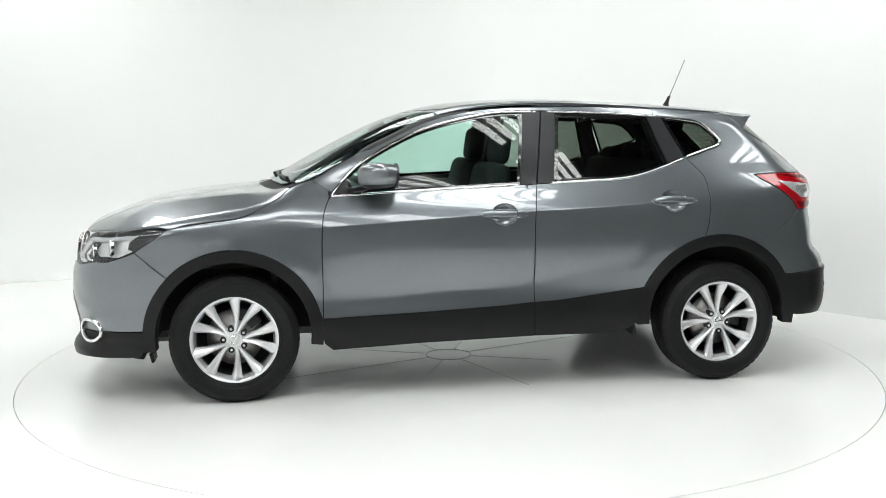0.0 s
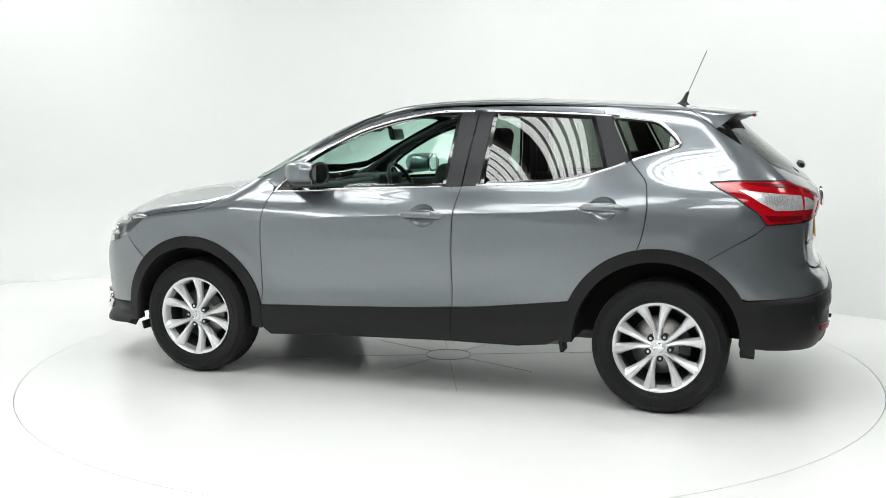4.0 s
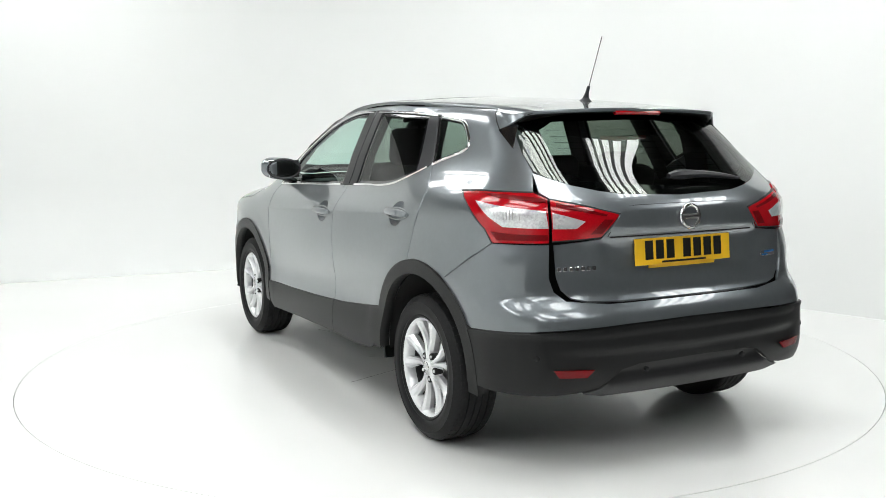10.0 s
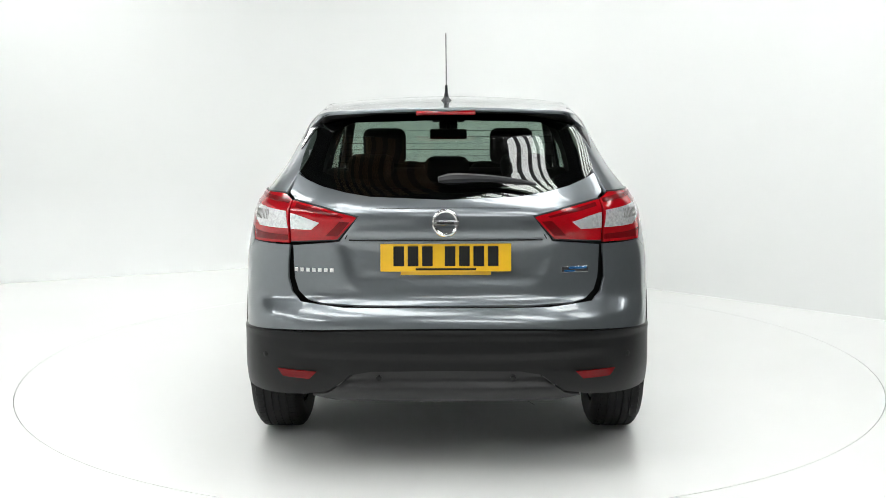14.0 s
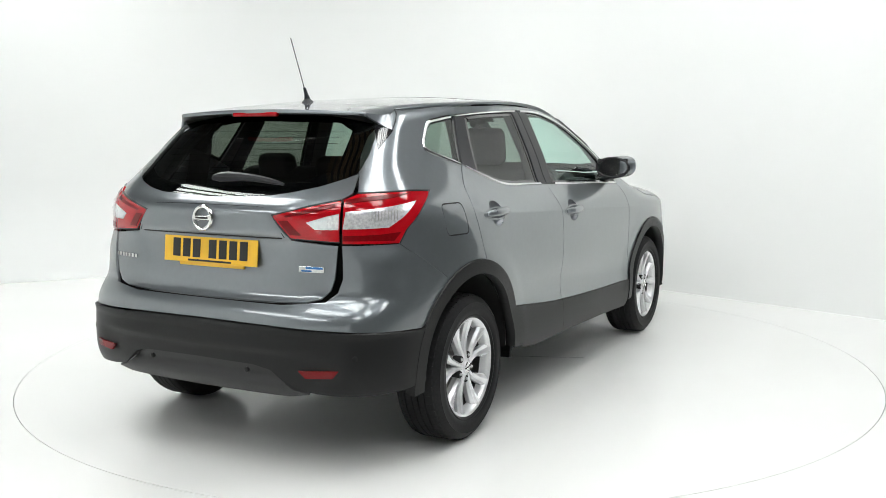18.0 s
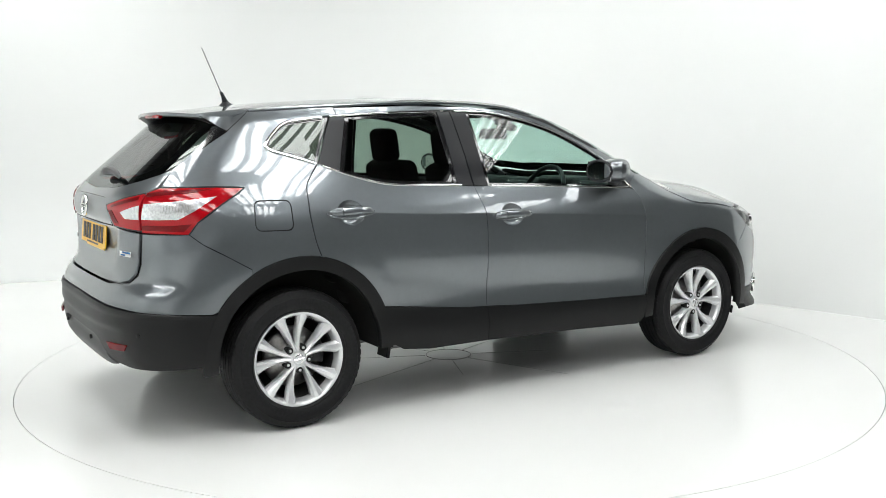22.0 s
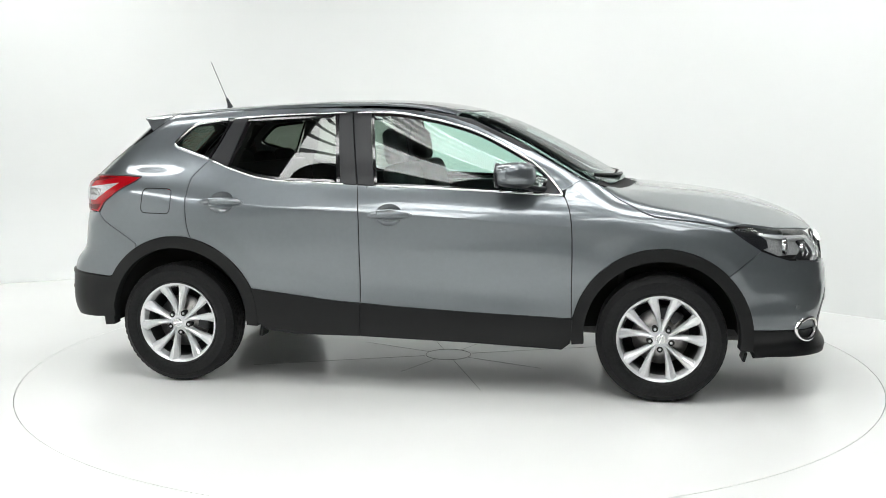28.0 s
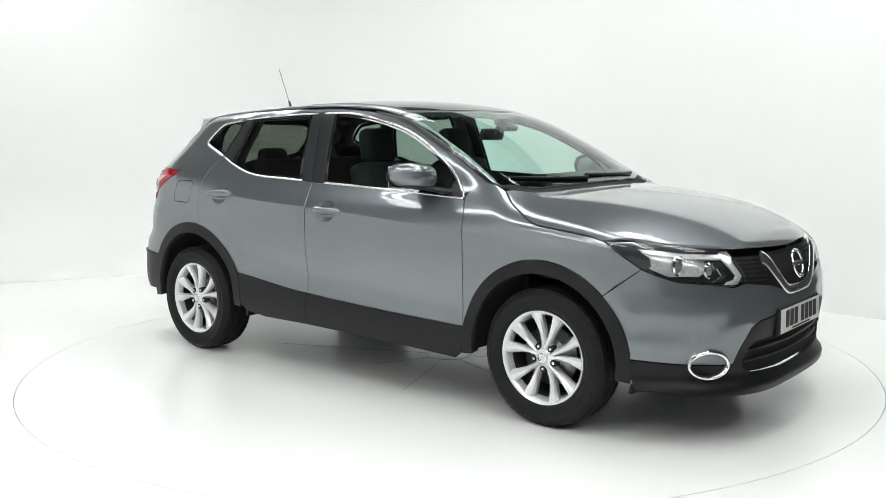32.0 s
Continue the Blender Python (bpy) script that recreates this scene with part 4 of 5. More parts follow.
rear_clad = panel("rear_bumper_cladding", patch(two_sided(half), "CR", 0.014, 0.008, 0.06, relief=lambda p: -0.012 * soft((0.508 + 0.02 * np.abs(p[:, 1]) - p[:, 2]) / 0.004) * soft((0.60 - np.abs(p[:, 1])) / 0.03) + 0.006 * np.exp(-((p[:, 2] - 0.60) / 0.012) ** 2)), CLAD, car, "black grained plastic lower bumper")
half = flat([(-2.16, 0.0, 0.452), (-2.15, 0.30, 0.449), (-2.13, 0.375, 0.434), (-2.12, 0.425, 0.394), (-2.10, 0.475, 0.362), (-2.06, 0.53, 0.347), (-2.08, 0.45, 0.330), (-2.1, 0.0, 0.325)], "CR")
dif = panel("diffuser", patch(two_sided(half), "CR", 0.014, -0.030, 0.03, relief=lambda p: 0.032 * soft((0.400 - p[:, 2]) / 0.005)), SKID, rear_bumper, "dark grey plastic diffuser panel")
for side in BOTH:
    shape = [(-2.058, .672, .457), (-2.11, .515, .452), (-2.105, .545, .424), (-2.065, .650, .428)]
    panel("reflector", patch(flat(shape, "CR"), "CR", 0.02, 0.013, 0.01), REDDEEP, rear_clad, "red rear reflector", side=side)
    for (y, z) in ((0.70, 0.505), (0.27, 0.432)):
        p, n = onto(flat([(-1.99 if y > .5 else -2.15, y, z)], "CR"), "CR", 0.009)
        bm = lathe_bm([(0, 0.002), (0.009, 0.0015), (0.011, 0.0), (0.011, -0.01)], 16)
        bm.transform(Matrix.Translation(Vector(p[0]) * 1.0) @ Vector(n[0]).to_track_quat("Y", "Z").to_matrix().to_4x4())
        if side < 0:
            bm.transform(Matrix.Diagonal((1, -1, 1, 1)))
        part("parking_sensor", bm, CLAD, rear_clad, smooth=True)

# tail lamps
for side in BOTH:
    edge = shared([(-1.882, 1.148), (-1.76, 1.150), (-1.66, 1.150), (-1.541, 1.143), (-1.580, 1.118), (-1.66, 1.075), (-1.768, 0.998), (-1.806, 0.945)], "L", "CR")
    lamp = panel("tail_lamp", patch(edge + flat([(-1.88, .72, .946), (-1.958, .628, 0.948), (-1.955, .624, 1.03), (-1.930, .618, 1.124)], "CR"), "CR", 0.016, 0.003), RED, car, "red and clear wraparound tail lamp", side=side)
    rib(bend(edge[:4], 4), "CR", 0.008, 0.004, 0.004, SATINBLACK, "lamp_seal", lamp, side)
    rib(edge[3:], "CR", 0.006, 0.003, 0.003, SATINBLACK, "lamp_seal", lamp, side)
    shape = [(-1.68, .808, 1.109), (-1.776, .778, 1.097), (-1.86, .72, 1.087), (-1.945, .638, 1.077), (-1.958, .632, 1.010), (-1.90, .71, 1.010), (-1.840, .772, 1.012), (-1.775, .803, 1.050)]
    panel("clear_lens", patch(flat(shape, "CR"), "CR", 0.016, 0.0055, 0.004), LAMPWHITE, lamp, "clear reversing and indicator lens", side=side)
    for k in range(9):
        x0 = -1.800 - 0.011 * k
        rib(flat([(x0, .79 - .008 * k, 1.078), (x0 - .004, .79 - .008 * k, 1.040)], "CR"), "CR", 0.0025, 0.003, 0.007, STEEL, "lens_flute", lamp, side, n=5)
    shape = [(-1.79, .80, .992), (-1.86, .74, .985), (-1.95, .63, .983), (-1.955, .63, .962), (-1.82, .785, .958)]
    panel("lower_red_lens", patch(flat(shape, "CR"), "CR", 0.016, 0.0055, 0.003), REDDEEP, lamp, side=side)
    shape = [(-1.70, .80, 1.141), (-1.80, .768, 1.139), (-1.89, .69, 1.131), (-1.93, .63, 1.122), (-1.935, .63, 1.108), (-1.88, .70, 1.116), (-1.80, .768, 1.124)]
    panel("upper_red_lens", patch(flat(shape, "CR"), "CR", 0.016, 0.0055, 0.003), REDDEEP, lamp, side=side)
    shape = [(-1.936, .614, 1.122), (-1.99, .50, 1.099), (-2.046, .348, 1.060), (-2.031, .428, .969), (-2.0, .53, .962), (-1.961, .618, .957), (-1.955, .618, 1.04)]
    lamp = panel("tailgate_lamp", patch(flat(shape, "CR"), "CR", 0.016, 0.004), RED, car, "red and clear tail lamp on the tailgate", side=side)
    line = flat(shape[:6], "CR")
    rib(line[:3], "CR", 0.009, 0.004, 0.004, SATINBLACK, "lamp_seal", lamp, side)
    rib(line[2:], "CR", 0.006, 0.003, 0.004, SATINBLACK, "lamp_seal", lamp, side)
    shape = [(-1.955, .613, 1.070), (-1.98, .568, 1.059), (-2.02, .500, 1.036), (-2.0, .530, 1.008), (-1.96, .613, 1.008)]
    panel("clear_lens", patch(flat(shape, "CR"), "CR", 0.016, 0.0065, 0.004), LAMPWHITE, lamp, "clear reversing lens", side=side)
    shape = [(-1.98, .572, 1.052), (-2.02, .512, 1.034), (-2.0, .535, 1.014), (-1.97, .572, 1.014)]
    panel("bulb_reflector", patch(flat(shape, "CR"), "CR", 0.012, 0.008, 0.004), LAMPCHROME, lamp, side=side)
    shape = [(-2.03, .415, 1.042), (-2.04, .377, 1.040), (-2.025, .425, .984), (-2.02, .475, .984)]
    panel("light_guide", patch(flat(shape, "CR"), "CR", 0.012, 0.0065, 0.003), REDDEEP, lamp, side=side)
    shape = [(-1.96, .60, 1.108), (-2.0, .49, 1.083), (-2.03, .40, 1.060), (-2.03, .41, 1.054), (-2.0, .50, 1.072), (-1.96, .60, 1.094)]
    panel("upper_red_lens", patch(flat(shape, "CR"), "CR", 0.012, 0.0065, 0.003), REDDEEP, lamp, side=side)


def badge(way, y, z, r, parent, lift):
    """A chrome ring with a bar across it."""
    ring = [(y + r * math.cos(2 * math.pi * k / 36), z + r * math.sin(2 * math.pi * k / 36)) for k in range(36)]
    p, n = onto(ring, way)
    m, k = p.mean(0), n.mean(0)
    k /= np.linalg.norm(k)
    p = p - ((p - m) @ k)[:, None] * k + k * lift
    b = part("emblem", sweep(p, 0.0085, 8, [k] * 36, 0.9, closed=True), EMBLEM, parent, "chrome ring emblem with a bar", smooth=True)
    bar = [m + np.array([0, s, 0]) * r * 1.12 + k * (lift + 0.002) for s in (-1, -0.5, 0, 0.5, 1)]
    part("emblem_bar", sweep(bar, 0.011, 8, [k] * 5, 0.55), EMBLEM, parent, smooth=True)
    part("emblem_strip", sweep([bar[0] * 0.82 + bar[4] * 0.18, bar[2], bar[4] * 0.82 + bar[0] * 0.18] + np.array([k * 0.0055] * 3), 0.004, 6, [k] * 3, 0.4), INK, parent)


badge("R", 0.0, 1.037, 0.047, gate, 0.022)


def number_plate(centre, normal, face, name):
    """A flat plate; its seven characters are plain bars."""
    q = Vector(normal).to_track_quat("Z", "Y").to_matrix().to_4x4()
    m = Matrix.Translation(centre) @ q
    bm = block((0.52, 0.111, 0.006), bevel=0.002)
    bm.transform(m)
    plate = part(name, bm, face, car, "number plate with its characters as plain black bars")
    x = -0.187
    for i in range(7):
        if i == 3:
            x += 0.033
        bm = block((0.042, 0.079, 0.002), (x, 0.006, 0.0042), bevel=0.0006)
        bm.transform(m)
        part("plate_character", bm, INK, plate)
        x += 0.057
    bm = block((0.24, 0.008, 0.001), (0, -0.046, 0.0036))
    bm.transform(m)
    part("plate_small_print", bm, INK, plate)
    return plate


rear_plate = number_plate((-2.037, 0, 0.897), (-1, 0, 0.10), YELLOW, "rear_number_plate")
bm = block((0.006, 0.36, 0.022), (-2.0315, 0, 0.838), (0, -6, 0))
part("plate_frame", bm, YELLOW, rear_plate)
for i in range(7):
    p, n = onto([(0.602 - 0.0245 * i, 0.846)], "R", 0.0025)
    bm = block((0.004, 0.0165, 0.017), bevel=0.001)
    bm.transform(Matrix.Translation(Vector(p[0])) @ Vector(n[0]).to_track_quat("X", "Z").to_matrix().to_4x4())
    part("model_badge", bm, CHROME, gate)
p, n = onto([(-0.515, 0.846)], "R", 0.003)
fr = Matrix.Translation(Vector(p[0])) @ Vector(n[0]).to_track_quat("X", "Z").to_matrix().to_4x4()
for nm, size, at, mat in (("eco_badge", (0.004, 0.112, 0.024), (0, 0, 0), CHROME), ("eco_badge_stripe", (0.005, 0.075, 0.009), (0.001, 0.012, 0.006), BLUE), ("eco_badge_stripe", (0.005, 0.045, 0.007), (0.001, -0.022, -0.006), BLUE)):
    bm = block(size, at, bevel=0.001)
    bm.transform(fr)
    part(nm, bm, mat, gate)

# ---- nose ----
half = flat([(2.21, 0.0, 0.625), (2.209, 0.108, 0.640), (2.205, 0.2, 0.665), (2.191, 0.336, 0.700), (2.149, 0.498, 0.722), (2.132, 0.55, 0.710), (2.11, 0.59, 0.711), (2.042, 0.675, 0.730), (1.949, 0.755, 0.738),
             (1.864, 0.80, 0.766)], "CF") + shared([(1.806, 0.79), (1.650, 0.665)] + [q for q in front_arch(FO, 44, 2, 12) if q[1] > 0.395] + [(1.772, 0.391)], "L", "CF") + flat([(1.987, 0.730, 0.376), (2.124, 0.559, 0.366), (2.145, 0.527, 0.440), (2.175, 0.480, 0.525), (2.191, 0.425, 0.549), (2.21, 0.2, 0.565), (2.21, 0.0, 0.565)], "CF")


def cheek(p):
    """The crease under the headlamps, an undercut below it, and a ledge that climbs from the arch round the fog lamp to the grille."""
    y, z = np.abs(p[:, 1]), p[:, 2]
    brow = 0.004 * np.exp(-np.sqrt((z - 0.655 - 0.10 * (y - 0.5)) ** 2 + 4e-5) / 0.03) * soft((y - 0.2) / 0.05)
    line = 0.478 + 0.115 * soft((0.60 - y) / 0.035)
    wide = soft((y - 0.44) / 0.02)
    return brow + wide * (0.0025 * soft((line - z) / 0.018) - 0.003 * np.exp(-((z - line - 0.045) / 0.05) ** 2))


front_bumper = panel("front_bumper", patch(two_sided(half), "CF", 0.012, gap=0.0015, relief=cheek), PAINT, car)
fog_c = flat([(2.05, 0.66, 0.375)], "CF")[0]
fog_hole = [(fog_c[0] + 4.4 * math.cos(2 * math.pi * k / 30), fog_c[1] + 0.058 * math.sin(2 * math.pi * k / 30)) for k in range(30)]
half = flat([(2.21, 0.0, 0.560), (2.21, 0.2, 0.560), (2.191, 0.425, 0.544), (2.175, 0.480, 0.520), (2.145, 0.527, 0.436), (2.124, 0.559, 0.360), (1.987, 0.730, 0.371), (1.766, 0.847, 0.386), (1.76, 0.847, 0.33),
             (1.80, 0.84, 0.262), (1.96, 0.751, 0.248), (2.137, 0.554, 0.236), (2.2, 0.3, 0.228), (2.2, 0.0, 0.225)], "CF")
GRILLE_LOW = flat([(2.2, 0.0, 0.462), (2.2, 0.269, 0.462), (2.17, 0.450, 0.456), (2.155, 0.49, 0.415), (2.146, 0.512, 0.368), (2.150, 0.500, 0.338), (2.17, 0.449, 0.318), (2.2, 0.18, 0.300), (2.2, 0.0, 0.298)], "CF")
front_clad = panel("front_bumper_cladding", patch(two_sided(half), "CF", 0.016, 0.004, 0.05, holes=[two_sided(GRILLE_LOW)], relief=lambda p: 0.020 * soft((0.272 - p[:, 2]) / 0.008) - 0.010 * np.exp(-((p[:, 2] - 0.315) / 0.03) ** 2)), CLAD, car, "black plastic lower front bumper")
panel("lower_grille", patch(two_sided(GRILLE_LOW), "CF", 0.03, -0.028, 0), DARK, front_clad)
for z in (0.355, 0.40):
    p, n = onto([(a, z + 0.0006 * abs(a)) for a in np.linspace(-25, 25, 21)], "CF", -0.014)
    part("grille_bar", sweep(p, 0.007, 6, n, 1.2), CLAD, front_clad, smooth=True)
for side in BOTH:
    p, n = onto(fog_hole, "CF", 0.012)
    c, k = p.mean(0), n.mean(0)
    k /= np.linalg.norm(k)
    p, k2, c2 = p * (1, side, 1), k * (1, side, 1), c * (1, side, 1)
    fog = part("fog_lamp", sweep(p, 0.0105, 8, [k2] * 30, 1.3, closed=True), EMBLEM, car, "front fog lamp in a chrome ring", smooth=True)
    bm = bmesh.new()
    rings = []
    for f, depth in ((1.0, 0.0), (0.86, -0.020), (0.62, -0.026), (0.30, -0.026), (0.02, -0.026)):
        rings.append([bm.verts.new(c2 + (q - c2) * f + k2 * depth) for q in p])
    for A, B in zip(rings, rings[1:]):
        for i in range(30):
            bm.faces.new((A[i], A[(i + 1) % 30], B[(i + 1) % 30], B[i]))
    part("fog_lens", bm, CLAD, fog, smooth=True)
    p, n = onto(flat([(2.011, .721, .494)], "CF"), "CF", -0.004)
    bm = lathe_bm([(0, 0.004), (0.015, 0.004), (0.018, 0.0), (0.018, -0.01)], 18)
    bm.transform(Matrix.Translation(Vector(p[0])) @ Vector(n[0]).to_track_quat("Y", "Z").to_matrix().to_4x4())
    if side < 0:
        bm.transform(Matrix.Diagonal((1, -1, 1, 1)))
    part("parking_sensor", bm, PAINT, front_bumper, smooth=True)

    # headlamps
    shape = [(1.644, .819, .903), (1.742, .782, .906), (1.867, .704, .893), (1.972, .585, .881), (2.02, .512, .873), (2.072, .509, .836), (2.11, .50, .79), (2.143, .486, .751), (2.140, .52, .725), (2.132, .550, .713), (2.11, .59, .714), (2.042, .675, .734), (1.949, .755, .741), (1.864, .8, .769), (1.811, .821, .791), (1.72, .822, .85)]
    fl = flat(shape[1:-2], "CF") + shared([(1.806, 0.79), (1.72, 0.85), (1.644, 0.906)], "L", "CF")
    lamp = panel("headlamp", patch(fl, "CF", 0.02, -0.045, 0.0), LAMPCHROME, car, "clear projector headlamp with a chrome boomerang strip", side=side)
    panel("lamp_lens", patch(fl, "CF", 0.02, 0.001, 0.045), LENS, lamp, side=side)
    top_bar = [(1.72, .80, .885), (1.80, .75, .880), (1.90, .68, .868), (1.98, .58, .860), (2.02, .52, .855), (2.03, .52, .840), (1.97, .60, .845), (1.88, .70, .852), (1.80, .76, .862)]
    panel("upper_reflector", patch(flat(top_bar, "CF"), "CF", 0.015, -0.012, 0.03), LAMPCHROME, lamp, side=side)
    for q, r in (((1.90, .71, .815), 0.040), ((1.995, .615, .795), 0.034)):
        p, n = onto(flat([q], "CF"), "CF", -0.032)
        aim = Vector((1, 0.22, 0)).normalized()
        base = Matrix.Translation(Vector(p[0])) @ aim.to_track_quat("Y", "Z").to_matrix().to_4x4()
        for nm, prof, mat in (("projector_bezel", [(r, 0.0), (r * 1.12, 0.016), (r * 0.92, 0.022), (r * 0.80, 0.006)], CHROME),
                              ("projector_lens", [(0, 0.026), (r * 0.4, 0.023), (r * 0.7, 0.014), (r * 0.82, 0.004)], LENSGREY)):
            bm = lathe_bm(prof, 28)
            bm.transform(base)
            if side < 0:
                bm.transform(Matrix.Diagonal((1, -1, 1, 1)))
            part(nm, bm, mat, lamp, smooth=True, sharp=60)
    cup = [(1.77, .80, .876), (1.86, .745, .872), (1.96, .64, .858), (1.975, .66, .768), (1.90, .755, .762), (1.83, .80, .795)]
    panel("lamp_reflector", patch(flat(cup, "CF"), "CF", 0.015, -0.032, 0.01), LAMPWHITE, lamp, side=side)
    cup = [(1.93, .67, .845), (1.97, .62, .842), (1.99, .60, .76), (1.95, .67, .765)]
    panel("lamp_reflector", patch(flat(cup, "CF"), "CF", 0.015, -0.032, 0.01), LAMPWHITE, lamp, side=side)
    boom = [(2.035, .525, .858), (2.06, .515, .838), (2.135, .500, .755), (2.13, .535, .722), (2.10, .59, .724), (2.10, .575, .736), (2.118, .535, .745), (2.115, .52, .762), (2.045, .54, .836)]
    panel("daylight_strip", patch(flat(boom, "CF"), "CF", 0.012, -0.012, 0.02), LAMPWHITE, lamp, "chrome boomerang daylight strip", side=side)
    dark = [(1.99, .60, .85), (2.04, .53, .852), (2.13, .50, .75), (2.12, .56, .72), (2.03, .67, .737), (1.985, .70, .745), (2.01, .62, .79)]
    panel("dark_bezel", patch(flat(dark, "CF"), "CF", 0.015, -0.028, 0.02), SATINBLACK, lamp, side=side)
    corner = flat([(1.75, .785, .888), (1.80, .765, .845), (1.83, .79, .805)], "CF") + shared([(1.80, 0.796), (1.72, 0.853), (1.655, 0.900)], "L", "CF")
    panel("dark_bezel", patch(corner, "CF", 0.015, -0.008, 0.02), SATINBLACK, lamp, side=side)
    arrow = [(2.06, .60, .80), (2.09, .565, .765), (2.075, .60, .738), (2.05, .635, .738), (2.075, .59, .763)]
    panel("chrome_arrow", patch(flat(arrow, "CF"), "CF", 0.012, -0.02, 0.02), CHROME, lamp, side=side)

GRILLE = flat([(2.148, 0, 0.842), (2.124, 0.311, 0.844), (2.075, 0.454, 0.852), (2.02, 0.505, 0.866), (2.072, 0.503, 0.834), (2.143, 0.480, 0.751), (2.149, 0.494, 0.728), (2.191, 0.336, 0.706), (2.205, 0.2, 0.671), (2.209, 0.108, 0.646), (2.21, 0, 0.631)], "CF")
grille = panel("grille", patch(two_sided(GRILLE), "CF", 0.03, -0.035, 0.0), DARK, car, "black honeycomb grille")
for row in range(6):
    for col in range(20):
        a = 14.5 + 0.95 * col + (0.47 if row % 2 else 0)
        z = 0.722 + 0.021 * row + 0.0012 * col
        if not inside_poly(np.array([[a, z]]), GRILLE + [(0, 0.631)])[0]:
            continue
        for side in BOTH:
            p, n = onto([(a, z)], "CF", -0.028)
            bm = block((0.004, 0.012, 0.006), bevel=0.0015, seg=1)
            bm.transform(Matrix.Translation(Vector(p[0]) * 1.0) @ Vector(n[0]).to_track_quat("X", "Z").to_matrix().to_4x4())
            if side < 0:
                bm.transform(Matrix.Diagonal((1, -1, 1, 1)))
            part("grille_stud", bm, SATINBLACK, grille)
V_LINE = [(0.345, 0.824), (0.30, 0.800), (0.235, 0.735), (0.18, 0.685), (0.145, 0.663), (0.10, 0.652), (0.0, 0.648)]
vl = bend(V_LINE, 5)
vl = vl + [(-y, z) for y, z in vl[::-1]][1:]
p, n = onto(vl, "F", 0.004)
part("chrome_vee", sweep(p, 0.027, 12, n, 0.24, taper=[1.25 - 0.5 * (1 - abs(2 * i / (len(vl) - 1) - 1)) for i in range(len(vl))]), EMBLEM, grille, "chrome vee strip across the grille", smooth=True, sharp=60)
badge("F", 0.0, 0.758, 0.060, grille, 0.020)
number_plate((2.229, 0, 0.519), (1, 0, 0.02), PLATEWHITE, "front_number_plate")
bm = block((0.03, 0.56, 0.13), (2.209, 0, 0.519), bevel=0.008)
part("plate_holder", bm, CLAD, front_bumper)


# ---- door mirrors ----
def blob(sx, sy, sz, e=2.6, nu=28, nv=18):
    """A rounded box form."""
    V, F = [], []
    for j in range(nv + 1):
        b = -math.pi / 2 + math.pi * j / nv
        for i in range(nu):
            a = 2 * math.pi * i / nu
            c = lambda t: math.copysign(abs(math.cos(t)) ** (2 / e), math.cos(t))
            s = lambda t: math.copysign(abs(math.sin(t)) ** (2 / e), math.sin(t))
            V.append((sx * c(b) * c(a), sy * c(b) * s(a), sz * s(b)))
    for j in range(nv):
        for i in range(nu):
            a, b2 = j * nu + i, j * nu + (i + 1) % nu
            F.append((a, b2, b2 + nu, a + nu))
    return V, F


def door_mirror(side):
    def put(V):
        out = []
        for x, y, z in V:
            x += 0.045 * (y / 0.12) ** 2 * (-1 if x > 0 else 0)   # the front sweeps back towards the tip
            z += 0.010 * (y / 0.12)
            out.append((0.597 + x - 0.012 * y / 0.12, (0.905 + y) * side, 1.168 + z))
        return out
    V, F = blob(0.085, 0.122, 0.067, 2.5)
    V = [(x if x > 0 else max(x * 1.75, -0.112), y, z * (1 + 0.9 * min(x, 0))) for x, y, z in V]
    up = [f for f in F if sum(V[i][2] for i in f) / 4 > -0.046]
    low = [f for f in F if sum(V[i][2] for i in f) / 4 <= -0.046]
    W = put(V)
    order = (lambda fs: fs) if side > 0 else (lambda fs: [tuple(reversed(f)) for f in fs])
    def only(fs):
        ids = sorted({i for f in fs for i in f})
        at = {i: k for k, i in enumerate(ids)}
        bm = bmesh.new()
        vs = [bm.verts.new(W[i]) for i in ids]
        for f in order(fs):
            bm.faces.new([vs[at[i]] for i in f])
        bmesh.ops.remove_doubles(bm, verts=bm.verts[:], dist=1e-5)
        return bm
    m = part("door_mirror", only(up), PAINT, car, "grey door mirror with a black base", smooth=True, sharp=50)
    part("mirror_base", only(low), SATINBLACK, m, smooth=True, sharp=50)
    part("mirror_indicator", sweep(put([(0.082 - 0.012 * (k / 6) ** 2 * 3, -0.05 + 0.155 * k / 6, 0.006) for k in range(7)]), 0.0045, 6), LENSGREY, m, smooth=True)
    bm = block((0.004, 0.19, 0.105), (0.597 - 0.1145, 0.905 * side, 1.168), bevel=0.0018)
    part("mirror_glass", bm, CHROME, m, "silvered mirror glass")
    part("mirror_rim", sweep([(0.484, (0.905 + 0.10 * math.cos(a) * 1.02) * side, 1.168 + 0.058 * math.sin(a)) for a in np.linspace(0, 2 * math.pi, 25)[:-1]], 0.008, 6, closed=True), SATINBLACK, m, smooth=True)
    arm = sweep([(0.71, 0.765 * side, 1.088), (0.68, 0.81 * side, 1.093), (0.645, 0.85 * side, 1.105), (0.61, 0.90 * side, 1.118)], 0.028, 10, flat=0.6)
    part("mirror_arm", arm, SATINBLACK, m, smooth=True)


for side in BOTH:
    door_mirror(side)


# ---- inside and under ----
SHELL = [(-1.90, 0.40), (-1.90, 1.00), (-1.30, 1.07), (0.80, 1.04), (1.60, 0.88), (2.02, 0.78), (2.05, 0.35), (1.72, 0.35)] + front_arch(0.40, 0, 180, 20) + [(0.90, 0.30), (-0.86, 0.33)] \
    + rear_arch(0.41, 0, 180, 20) + [(-1.73, 0.40)]
